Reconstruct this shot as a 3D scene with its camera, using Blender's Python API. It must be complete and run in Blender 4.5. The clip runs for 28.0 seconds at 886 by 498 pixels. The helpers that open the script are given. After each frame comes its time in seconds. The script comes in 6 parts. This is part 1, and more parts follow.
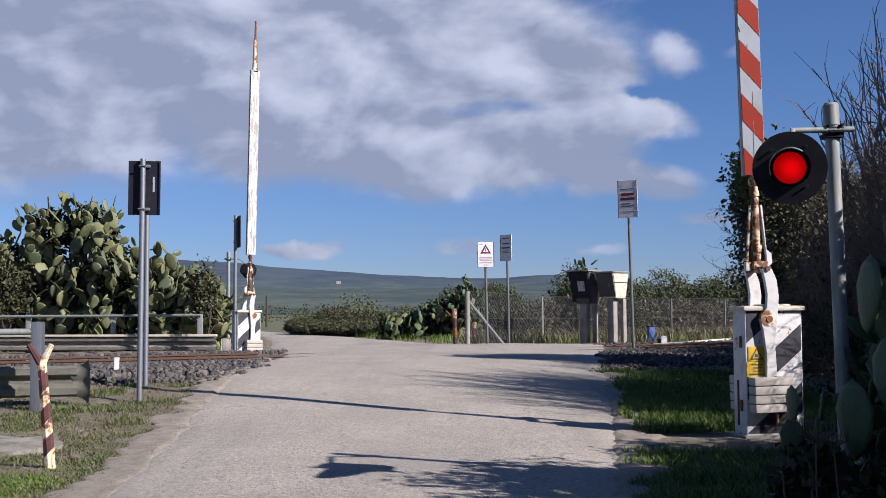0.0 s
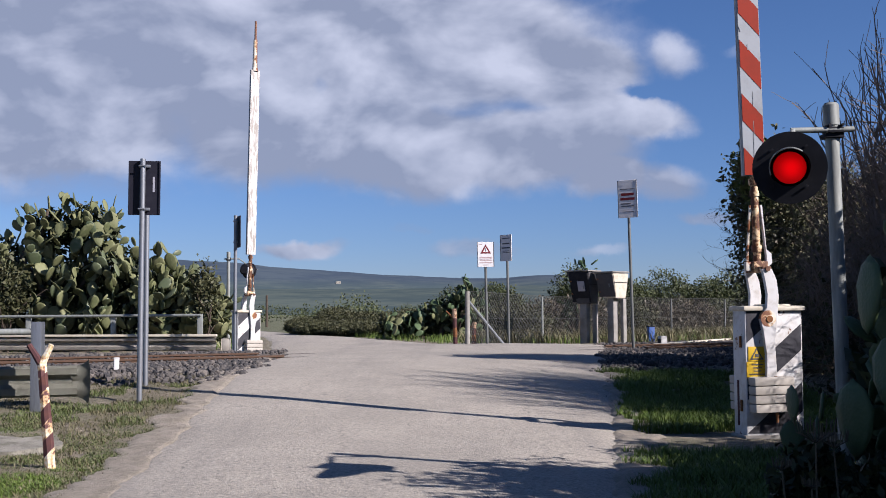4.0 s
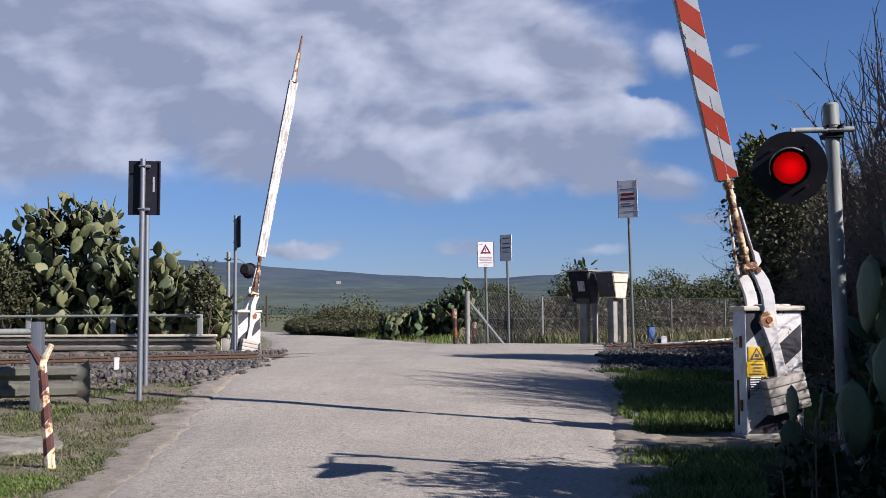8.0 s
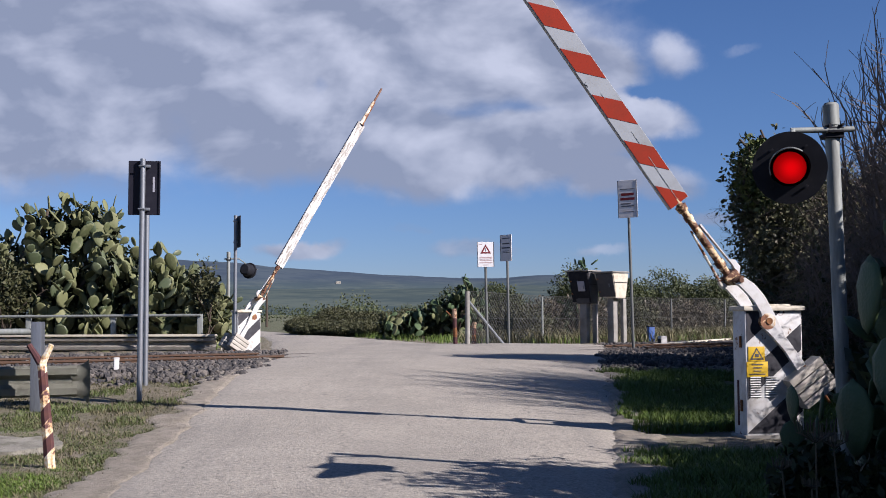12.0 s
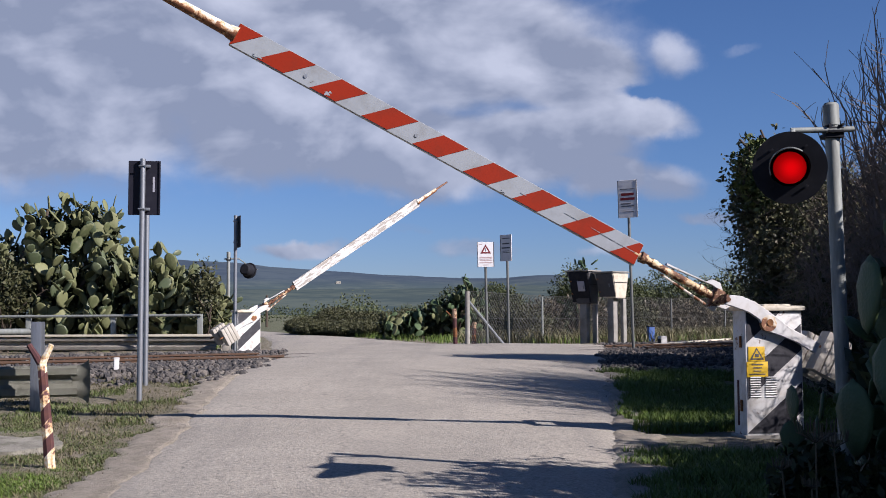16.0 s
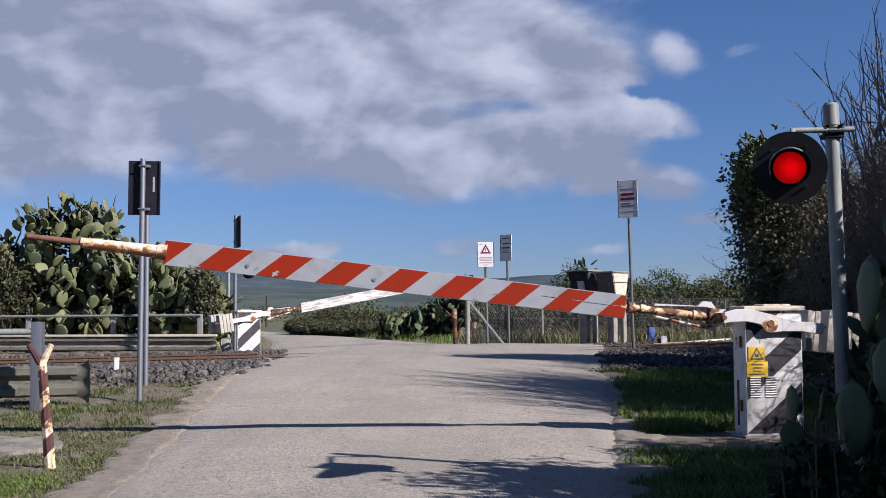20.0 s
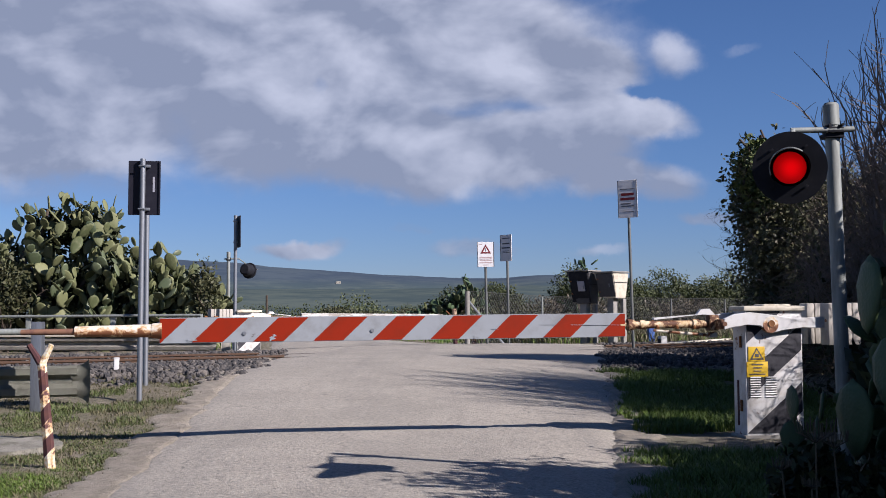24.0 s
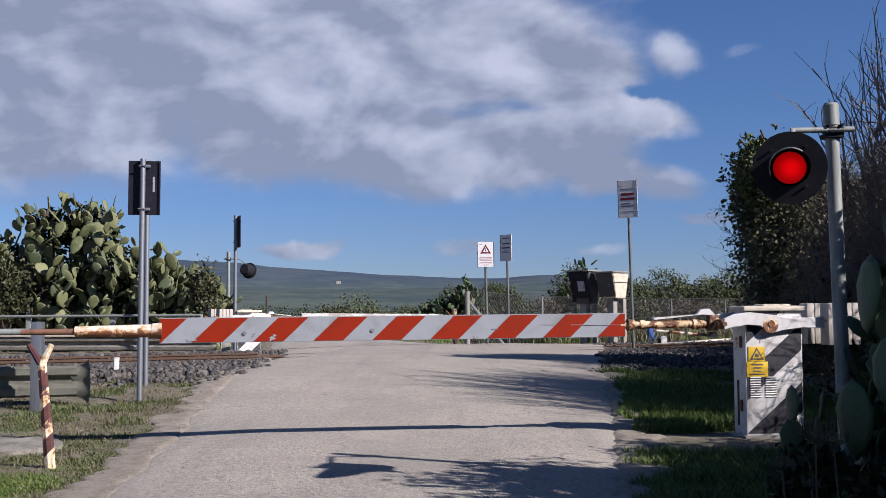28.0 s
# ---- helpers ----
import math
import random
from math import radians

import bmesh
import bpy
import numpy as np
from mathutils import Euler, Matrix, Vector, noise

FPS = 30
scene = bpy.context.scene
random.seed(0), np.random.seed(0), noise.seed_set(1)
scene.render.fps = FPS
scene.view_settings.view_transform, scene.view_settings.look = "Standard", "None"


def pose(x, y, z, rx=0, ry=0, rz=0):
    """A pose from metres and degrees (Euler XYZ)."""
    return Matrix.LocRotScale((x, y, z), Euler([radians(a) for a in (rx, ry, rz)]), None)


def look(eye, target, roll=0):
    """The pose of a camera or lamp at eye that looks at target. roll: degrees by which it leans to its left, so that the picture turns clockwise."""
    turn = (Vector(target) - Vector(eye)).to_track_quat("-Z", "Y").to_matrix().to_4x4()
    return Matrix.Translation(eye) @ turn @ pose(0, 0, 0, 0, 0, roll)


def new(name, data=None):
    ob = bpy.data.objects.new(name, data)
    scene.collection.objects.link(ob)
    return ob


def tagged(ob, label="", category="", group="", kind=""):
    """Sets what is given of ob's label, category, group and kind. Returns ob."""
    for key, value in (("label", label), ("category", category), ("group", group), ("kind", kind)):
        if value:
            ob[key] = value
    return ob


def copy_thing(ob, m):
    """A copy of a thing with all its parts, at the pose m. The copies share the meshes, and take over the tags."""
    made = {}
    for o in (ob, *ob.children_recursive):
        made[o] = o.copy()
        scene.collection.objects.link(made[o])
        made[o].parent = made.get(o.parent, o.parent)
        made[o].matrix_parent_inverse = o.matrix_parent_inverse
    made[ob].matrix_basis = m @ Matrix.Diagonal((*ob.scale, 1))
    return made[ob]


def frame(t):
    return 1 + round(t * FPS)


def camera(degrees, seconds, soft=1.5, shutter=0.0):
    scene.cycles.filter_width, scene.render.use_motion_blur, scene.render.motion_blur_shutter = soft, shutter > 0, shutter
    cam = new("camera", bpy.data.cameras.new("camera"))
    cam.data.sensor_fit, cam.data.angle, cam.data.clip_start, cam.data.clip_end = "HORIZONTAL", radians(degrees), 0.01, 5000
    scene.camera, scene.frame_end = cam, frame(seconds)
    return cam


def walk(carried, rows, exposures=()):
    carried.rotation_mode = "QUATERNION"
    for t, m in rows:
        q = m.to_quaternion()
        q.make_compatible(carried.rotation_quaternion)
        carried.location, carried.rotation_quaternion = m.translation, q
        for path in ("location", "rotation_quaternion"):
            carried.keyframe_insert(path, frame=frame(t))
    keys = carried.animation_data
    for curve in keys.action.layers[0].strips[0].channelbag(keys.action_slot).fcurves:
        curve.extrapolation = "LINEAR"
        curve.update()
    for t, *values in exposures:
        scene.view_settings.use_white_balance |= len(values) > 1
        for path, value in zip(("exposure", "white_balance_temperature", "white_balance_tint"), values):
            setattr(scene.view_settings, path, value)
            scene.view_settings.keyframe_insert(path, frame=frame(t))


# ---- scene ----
# The camera stands on a tripod at the roadside and never moves.
cam = camera(43.8, 28.0, soft=0.95)
EYE = (0.0, 0.0, 1.1)
STAND = look(EYE, (0.0, 10.0, 1.1 + 10 * math.tan(radians(3.29))), -0.31)
walk(cam, [(0.0, STAND), (28.0, STAND)], exposures=[(0.0, 0.97, 6020, 19), (8.0, 0.95, 6020, 19), (11.0, 0.92, 6020, 19), (17.0, 0.88, 6020, 19), (28.0, 0.85, 6020, 19)])

# ---- light ----
SUN_EL, SUN_AZ = 32.3, 119.6          # elevation; azimuth clockwise from +y
sun_way = Vector((math.sin(radians(SUN_AZ)) * math.cos(radians(SUN_EL)),
                  math.cos(radians(SUN_AZ)) * math.cos(radians(SUN_EL)), math.sin(radians(SUN_EL))))
sun_data = bpy.data.lights.new("sun", "SUN")
sun_data.energy, sun_data.angle, sun_data.color = 5.0, radians(0.53), (1.0, 0.92, 0.82)
sun = new("sun", sun_data)
sun.matrix_world = look(sun_way * 50, (0, 0, 0))


class Net:
    """Short hand for building node trees."""

    def __init__(self, tree):
        self.tree, self.nodes, self.links = tree, tree.nodes, tree.links

    def put(self, kind, **values):
        node = self.nodes.new(kind)
        for key, value in values.items():
            if key.startswith("i_"):
                name = key[2:]
                self.plug(value, node.inputs[int(name) if name.isdigit() else name.replace("_", " ")])
            else:
                setattr(node, key, value)
        return node

    def plug(self, value, socket):
        if isinstance(value, bpy.types.NodeSocket):
            self.links.new(value, socket)
        else:
            socket.default_value = value

    def math(self, op, a, b=0.0, c=0.0, clamp=False):
        return self.put("ShaderNodeMath", operation=op, use_clamp=clamp, i_0=a, i_1=b, i_2=c).outputs[0]

    def vec(self, op, a, b=(0, 0, 0)):
        node = self.put("ShaderNodeVectorMath", operation=op, i_0=a, i_1=b)
        return node.outputs["Value"] if op in ("LENGTH", "DISTANCE", "DOT_PRODUCT") else node.outputs[0]

    def span(self, value, a, b, lo=0.0, hi=1.0, smooth=True):
        node = self.put("ShaderNodeMapRange", interpolation_type="SMOOTHSTEP" if smooth else "LINEAR")
        for i, v in enumerate((value, a, b, lo, hi)):
            self.plug(v, node.inputs[i])
        return node.outputs[0]

    def noise(self, where, scale, detail=4.0, rough=0.55, warp=0.0):
        node = self.put("ShaderNodeTexNoise", i_Scale=scale, i_Detail=detail, i_Roughness=rough, i_Distortion=warp)
        if where is not None:
            self.links.new(where, node.inputs["Vector"])
        return node.outputs["Fac"]

    def mix(self, fac, a, b, blend="MIX"):
        node = self.put("ShaderNodeMix", data_type="RGBA", blend_type=blend)
        for i, v in ((0, fac), (6, a), (7, b)):
            if not isinstance(v, bpy.types.NodeSocket) and i > 0:
                v = (*v, 1.0)
            self.plug(v, node.inputs[i])
        return node.outputs[2]


def sky_world():
    """Clear Nishita sky with a broken layer of cumulus in front."""
    world = bpy.data.worlds.new("sky")
    scene.world = world
    world.use_nodes = True
    n = Net(world.node_tree)
    n.nodes.clear()
    sky = n.put("ShaderNodeTexSky", sky_type="NISHITA", sun_disc=False, sun_elevation=radians(SUN_EL),
                sun_rotation=radians(SUN_AZ), altitude=100.0, air_density=1.0, dust_density=0.0, ozone_density=5.0)
    way = n.put("ShaderNodeTexCoord").outputs["Generated"]
    part_ = n.put("ShaderNodeSeparateXYZ", i_0=way)
    x, y, z = part_.outputs
    depth = n.math("MAXIMUM", y, 0.12)
    flat = n.put("ShaderNodeCombineXYZ", i_0=n.math("DIVIDE", x, depth), i_1=n.math("DIVIDE", z, depth)).outputs[0]
    # ragged outlines: shift the place by noise
    wob = n.put("ShaderNodeTexNoise", i_Scale=8.0, i_Detail=6.0, i_Roughness=0.6, i_Vector=flat).outputs["Color"]
    flat2 = n.vec("ADD", flat, n.vec("MULTIPLY", n.vec("SUBTRACT", wob, (0.5, 0.5, 0.5)), (0.075, 0.055, 0)))
    # heaps of cloud: middle across and up, half width, half height, weight
    heaps = ((-0.24, 0.262, 0.40, 0.125, 1.0), (-0.36, 0.168, 0.21, 0.056, 0.85), (-0.12, 0.172, 0.17, 0.070, 1.0), (-0.02, 0.148, 0.16, 0.052, 1.0),
             (0.01, 0.250, 0.16, 0.080, 1.0), (0.115, 0.222, 0.075, 0.046, 1.0), (0.15, 0.176, 0.092, 0.028, 1.0), (0.08, 0.150, 0.115, 0.050, 1.0),
             (0.148, 0.122, 0.050, 0.026, 0.85), (0.195, 0.116, 0.050, 0.022, 0.62), (0.214, 0.238, 0.036, 0.026, 0.48),
             (-0.125, 0.0600, 0.050, 0.010, 0.72), (0.024, 0.060, 0.065, 0.013, 0.45), (0.236, 0.084, 0.034, 0.010, 0.52), (-0.34, 0.112, 0.13, 0.020, 0.32),
             (0.15, 0.058, 0.055, 0.007, 0.36), (0.28, 0.240, 0.035, 0.009, 0.3), (-0.033, 0.078, 0.030, 0.006, 0.34), (-0.16, 0.33, 0.5, 0.05, 0.9))
    gaps = ((-0.116, 0.203, 0.012, 0.026, 0.34), (0.028, 0.226, 0.014, 0.018, 0.22), (-0.03, 0.275, 0.02, 0.014, 0.12), (0.19, 0.202, 0.05, 0.007, 0.30))
    body = None
    for cx, cy, rx, ry, w in heaps:
        m = n.put("ShaderNodeMapping", i_Vector=flat2, i_Location=(-cx / rx, -cy / ry, 0), i_Scale=(1 / rx, 1 / ry, 0))
        one = n.span(n.vec("LENGTH", m.outputs[0]), 1.35, 0.25, 0.0, w)
        body = one if body is None else n.put("ShaderNodeMath", operation="SMOOTH_MAX", i_0=body, i_1=one, i_2=0.16).outputs[0]
    for cx, cy, rx, ry, w in gaps:
        m = n.put("ShaderNodeMapping", i_Vector=flat2, i_Location=(-cx / rx, -cy / ry, 0), i_Scale=(1 / rx, 1 / ry, 0))
        body = n.math("SUBTRACT", body, n.span(n.vec("LENGTH", m.outputs[0]), 1.3, 0.2, 0.0, w))

    def billow(at):
        long = n.put("ShaderNodeMapping", i_Vector=at, i_Scale=(0.72, 1.15, 1.0)).outputs[0]
        return n.noise(long, 11.0, 5.5, 0.48, 0.2)

    puff = billow(flat)
    body = n.math("ADD", body, n.math("MULTIPLY", n.math("SUBTRACT", puff, 0.5), 0.70))
    body = n.math("ADD", body, n.math("MULTIPLY", n.math("SUBTRACT", n.noise(flat, 26.0, 5.0, 0.6), 0.5), 0.22))
    ahead = n.span(y, 0.25, 0.5)
    around = n.noise(way, 2.6, 6.0, 0.55, 0.4)
    cover = n.math("ADD", n.math("MULTIPLY", n.span(body, 0.18, 0.70), ahead),
                   n.math("MULTIPLY", n.span(around, 0.56, 0.70), n.math("SUBTRACT", 1.0, ahead)), clamp=True)
    cover = n.math("MULTIPLY", cover, n.span(z, 0.0, 0.06))
    # the sides turned to the sun are bright, the bellies grey
    relief = n.math("SUBTRACT", puff, billow(n.vec("ADD", flat, (0.018, 0.017, 0.0))))
    up = n.math("DIVIDE", z, depth)
    lit = n.math("ADD", n.span(relief, -0.115, 0.15, 0.0, 1.0, False), n.span(up, 0.09, 0.20, -0.32, 0.0))
    lit = n.math("SUBTRACT", n.math("ADD", lit, n.span(puff, 0.35, 0.65, -0.14, 0.14)), n.span(n.math("DIVIDE", x, depth), 0.0, -0.42, 0.0, 0.30), clamp=True)
    tone = n.mix(lit, (3.10, 3.55, 4.45), (6.50, 6.90, 7.65))
    clear = n.mix(1.0, sky.outputs[0], n.mix(n.span(z, 0.0, 0.22), (0.56, 0.65, 0.88), (0.65, 0.75, 0.90)), "MULTIPLY")
    mixed = n.mix(n.math("MULTIPLY", cover, 0.92), clear, tone)
    back = n.put("ShaderNodeBackground", i_Color=mixed, i_Strength=0.05)
    n.links.new(back.outputs[0], n.put("ShaderNodeOutputWorld").inputs[0])


sky_world()


# ---- materials ----
def material(name, build):
    mat = bpy.data.materials.new(name)
    mat.use_nodes = True
    n = Net(mat.node_tree)
    n.nodes.clear()
    n.bsdf = n.put("ShaderNodeBsdfPrincipled")
    n.links.new(n.bsdf.outputs[0], n.put("ShaderNodeOutputMaterial").inputs[0])
    n.place = n.put("ShaderNodeTexCoord").outputs["Object"]
    n.world = n.put("ShaderNodeNewGeometry").outputs["Position"]
    n.lot = n.put("ShaderNodeObjectInfo").outputs["Random"]
    n.island = n.put("ShaderNodeNewGeometry").outputs["Random Per Island"]
    build(n)
    return mat


def finish(n, color, rough=0.6, metal=0.0, bump=None, depth=0.01, strength=0.5):
    n.plug((*color, 1.0) if isinstance(color, tuple) else color, n.bsdf.inputs["Base Color"])
    n.plug(rough, n.bsdf.inputs["Roughness"])
    n.plug(metal, n.bsdf.inputs["Metallic"])
    if bump is not None:
        node = n.put("ShaderNodeBump", i_Strength=strength, i_Distance=depth, i_Height=bump)
        n.links.new(node.outputs[0], n.bsdf.inputs["Normal"])


def painted(base, dirt, rust=None, amount=0.5, rough=0.5, scale=9.0, gloss=0.3):
    """Weathered paint: grime in soft patches, and chips of rust where given."""
    def build(n):
        grime = n.span(n.noise(n.place, scale, 6.0, 0.65), 0.42, 0.72, 0.0, 0.75)
        color = n.mix(grime, base, dirt)
        height = n.noise(n.place, scale * 14, 3.0)
        if rust:
            spot = n.span(n.noise(n.place, scale * 1.3, 8.0, 0.68, 0.4), 0.74 - 0.3 * amount, 0.80 - 0.3 * amount)
            color = n.mix(spot, color, n.mix(n.noise(n.place, 60.0, 4.0), rust, tuple(c * 0.45 for c in rust)))
        finish(n, color, rough, 0.0, height, 0.002, 0.12)
        n.bsdf.inputs["Specular IOR Level"].default_value = gloss
    return build


def m_flaking(n):
    """Cream paint over rust, lost in long patches."""
    big = n.noise(n.place, 7.0, 7.0, 0.62, 0.6)
    fine = n.noise(n.place, 38.0, 6.0, 0.7)
    color = n.mix(n.span(fine, 0.4, 0.7), (0.58, 0.50, 0.36), (0.46, 0.34, 0.17))
    color = n.mix(n.span(big, 0.36, 0.48, 0, 0.75), color, (0.36, 0.20, 0.07))
    rust = n.mix(fine, (0.13, 0.045, 0.015), (0.05, 0.022, 0.012))
    color = n.mix(n.span(n.math("ADD", big, n.math("MULTIPLY", fine, 0.25)), 0.57, 0.63), color, rust)
    finish(n, color, 0.75, 0.0, big, 0.006, 0.5)


def m_post_paint(n):
    """White and yellowed paint breaking up over purple-brown rust."""
    big = n.noise(n.place, 11.0, 7.0, 0.65, 0.8)
    fine = n.noise(n.place, 45.0, 6.0, 0.7)
    color = n.mix(n.span(fine, 0.4, 0.65), (0.62, 0.58, 0.50), (0.52, 0.40, 0.16))
    color = n.mix(n.span(big, 0.44, 0.54, 0, 0.8), color, (0.40, 0.21, 0.06))
    rust = n.mix(fine, (0.14, 0.055, 0.045), (0.06, 0.025, 0.030))
    color = n.mix(n.span(n.math("ADD", big, n.math("MULTIPLY", fine, 0.2)), 0.62, 0.66), color, rust)
    finish(n, color, 0.75, 0.0, big, 0.006, 0.5)


def m_end_tube(n):
    """Cream paint with rust bleeding along the underside and at the joint."""
    low = n.put("ShaderNodeSeparateXYZ", i_0=n.place).outputs[2]
    big = n.noise(n.place, 9.0, 7.0, 0.65, 0.5)
    fine = n.noise(n.place, 40.0, 5.0, 0.7)
    color = n.mix(n.span(big, 0.40, 0.65), (0.60, 0.56, 0.48), (0.50, 0.41, 0.27))
    reach = n.math("ADD", big, n.span(low, 0.012, -0.05, -0.12, 0.13, False))
    color = n.mix(n.span(reach, 0.40, 0.56, 0, 0.85), color, (0.42, 0.22, 0.07))
    color = n.mix(n.span(n.math("ADD", reach, n.math("MULTIPLY", fine, 0.2)), 0.615, 0.68), color, (0.15, 0.055, 0.02))
    finish(n, color, 0.6, 0.0, big, 0.003, 0.3)


def m_scraped(n):
    """White paint scuffed to grey in long thin patches."""
    long = n.put("ShaderNodeMapping", i_Vector=n.place, i_Scale=(2.2, 9.0, 16.0)).outputs[0]
    streak = n.noise(long, 1.6, 7.0, 0.7, 0.4)
    color = n.mix(n.span(n.noise(n.place, 4.0, 5.0), 0.4, 0.7), (0.47, 0.47, 0.455), (0.37, 0.36, 0.335))
    color = n.mix(n.span(streak, 0.50, 0.56, 0.0, 0.85), color, (0.20, 0.175, 0.145))
    finish(n, color, 0.5)


def metal_coat(base, dark, rough=0.45, metal=0.85):
    def build(n):
        streak = n.put("ShaderNodeMapping", i_Vector=n.place, i_Scale=(18, 18, 2.5)).outputs[0]
        f = n.span(n.noise(streak, 1.0, 6.0, 0.6), 0.35, 0.7)
        finish(n, n.mix(f, base, dark), n.span(f, 0, 1, rough - 0.08, rough + 0.15), metal, n.noise(n.place, 90.0), 0.002, 0.25)
    return build


def leafy(light, dark, rough=0.55, per="island"):
    def build(n):
        f = n.lot if per == "lot" else n.island
        patch = n.noise(n.world, 2.2, 3.0)
        color = n.mix(f, dark, light)
        color = n.mix(n.span(patch, 0.4, 0.7, 0.0, 0.5), color, tuple(0.5 * (a + b) * 0.8 for a, b in zip(light, dark)))
        finish(n, color, rough)
        n.bsdf.inputs["Specular IOR Level"].default_value = 0.25
    return build


def m_road(n):
    grit = n.put("ShaderNodeTexVoronoi", i_Vector=n.world, i_Scale=55.0).outputs["Distance"]
    speck = n.noise(n.world, 34.0, 6.0, 0.8)
    wide = n.noise(n.world, 0.7, 6.0, 0.6, 0.5)
    mid = n.noise(n.world, 5.0, 6.0, 0.7)
    along = n.noise(n.put("ShaderNodeMapping", i_Vector=n.world, i_Scale=(1.9, 0.12, 1), i_Rotation=(0, 0, 0.1)).outputs[0], 1.0, 5.0, 0.6)
    crack = n.put("ShaderNodeTexVoronoi", feature="DISTANCE_TO_EDGE", i_Scale=0.9,
                  i_Vector=n.vec("ADD", n.world, n.vec("MULTIPLY", n.put("ShaderNodeTexNoise", i_Scale=3.0, i_Detail=5.0, i_Vector=n.world).outputs["Color"], (0.5, 0.5, 0)))).outputs["Distance"]
    color = n.mix(n.span(wide, 0.32, 0.68), (0.253, 0.232, 0.193), (0.317, 0.289, 0.239))
    color = n.mix(n.span(along, 0.48, 0.72, 0, 0.5), color, (0.193, 0.179, 0.154))
    color = n.mix(n.span(mid, 0.50, 0.72, 0, 0.5), color, (0.347, 0.312, 0.253))
    color = n.mix(n.span(speck, 0.50, 0.62, 0, 0.8), color, (0.109, 0.102, 0.094))
    color = n.mix(n.span(speck, 0.46, 0.34, 0, 0.8), color, (0.458, 0.424, 0.353))
    color = n.mix(n.math("MULTIPLY", n.span(crack, 0.012, 0.003, 0, 0.5), n.span(wide, 0.5, 0.6)), color, (0.090, 0.087, 0.078))
    blot = n.noise(n.put("ShaderNodeMapping", i_Vector=n.world, i_Scale=(1.0, 0.45, 1)).outputs[0], 9.0, 5.0, 0.7, 0.3)
    color = n.mix(n.span(blot, 0.52, 0.70, 0, 0.45), color, (0.185, 0.169, 0.148))
    finish(n, color, 0.92, 0.0, n.math("ADD", n.math("MULTIPLY", grit, 0.6), speck), 0.010, 0.6)


def m_ground(n):
    wide = n.noise(n.world, 0.55, 6.0, 0.6, 0.4)
    mid = n.noise(n.world, 5.0, 6.0, 0.65)
    fine = n.noise(n.world, 60.0, 4.0, 0.7)
    color = n.mix(n.span(wide, 0.35, 0.65), (0.168, 0.142, 0.100), (0.098, 0.094, 0.050))
    color = n.mix(n.span(mid, 0.48, 0.68, 0, 0.8), color, (0.262, 0.216, 0.160))
    color = n.mix(n.span(fine, 0.55, 0.75, 0, 0.6), color, (0.037, 0.034, 0.026))
    clod = n.noise(n.world, 17.0, 6.0, 0.72, 0.5)
    color = n.mix(n.span(clod, 0.50, 0.64, 0, 0.75), color, (0.082, 0.070, 0.046))
    color = n.mix(n.span(clod, 0.46, 0.36, 0, 0.6), color, (0.270, 0.230, 0.172))
    far = n.put("ShaderNodeSeparateXYZ", i_0=n.world).outputs[1]
    color = n.mix(n.span(far, 30.0, 60.0, 0, 0.8), color, n.mix(wide, (0.053, 0.069, 0.024), (0.079, 0.085, 0.040)))
    finish(n, color, 0.95, 0.0, n.math("ADD", mid, n.math("ADD", n.math("MULTIPLY", fine, 0.4), clod)), 0.04, 0.9)


def m_shoulder(n):
    mid = n.noise(n.world, 6.0, 7.0, 0.7, 0.4)
    fine = n.noise(n.world, 48.0, 6.0, 0.78)
    color = n.mix(n.span(mid, 0.38, 0.62), (0.268, 0.236, 0.188), (0.190, 0.166, 0.126))
    color = n.mix(n.span(fine, 0.52, 0.66, 0, 0.75), color, (0.100, 0.086, 0.064))
    color = n.mix(n.span(fine, 0.45, 0.34, 0, 0.6), color, (0.360, 0.315, 0.250))
    finish(n, color, 0.95, 0.0, n.math("ADD", mid, fine), 0.02, 0.8)


def m_stone(n):
    f = n.island
    fine = n.noise(n.world, 45.0, 4.0, 0.6)
    color = n.mix(n.math("POWER", f, 1.5), (0.024, 0.024, 0.026), (0.124, 0.110, 0.096))
    color = n.mix(n.span(fine, 0.45, 0.75, 0, 0.5), color, (0.060, 0.053, 0.048))
    finish(n, color, 0.9, 0.0, fine, 0.01, 0.5)


def m_pebble(n):
    color = n.mix(n.island, (0.075, 0.066, 0.052), (0.190, 0.165, 0.130))
    finish(n, n.mix(n.span(n.noise(n.world, 60.0), 0.5, 0.7, 0, 0.4), color, (0.068, 0.055, 0.042)), 0.95)


def m_hill(n):
    patch = n.noise(n.put("ShaderNodeMapping", i_Vector=n.world, i_Scale=(0.010, 0.008, 0.05)).outputs[0], 1.0, 8.0, 0.66, 0.5)
    fine = n.noise(n.put("ShaderNodeMapping", i_Vector=n.world, i_Scale=(0.05, 0.03, 0.2)).outputs[0], 1.0, 5.0, 0.65)
    # haze of the distance put into the base colours as a blue cast
    color = n.mix(n.span(patch, 0.40, 0.62), (0.050, 0.070, 0.074), (0.082, 0.102, 0.092))
    color = n.mix(n.span(fine, 0.48, 0.66, 0, 0.6), color, (0.046, 0.066, 0.072))
    finish(n, color, 1.0)
    n.bsdf.inputs["Specular IOR Level"].default_value = 0.0


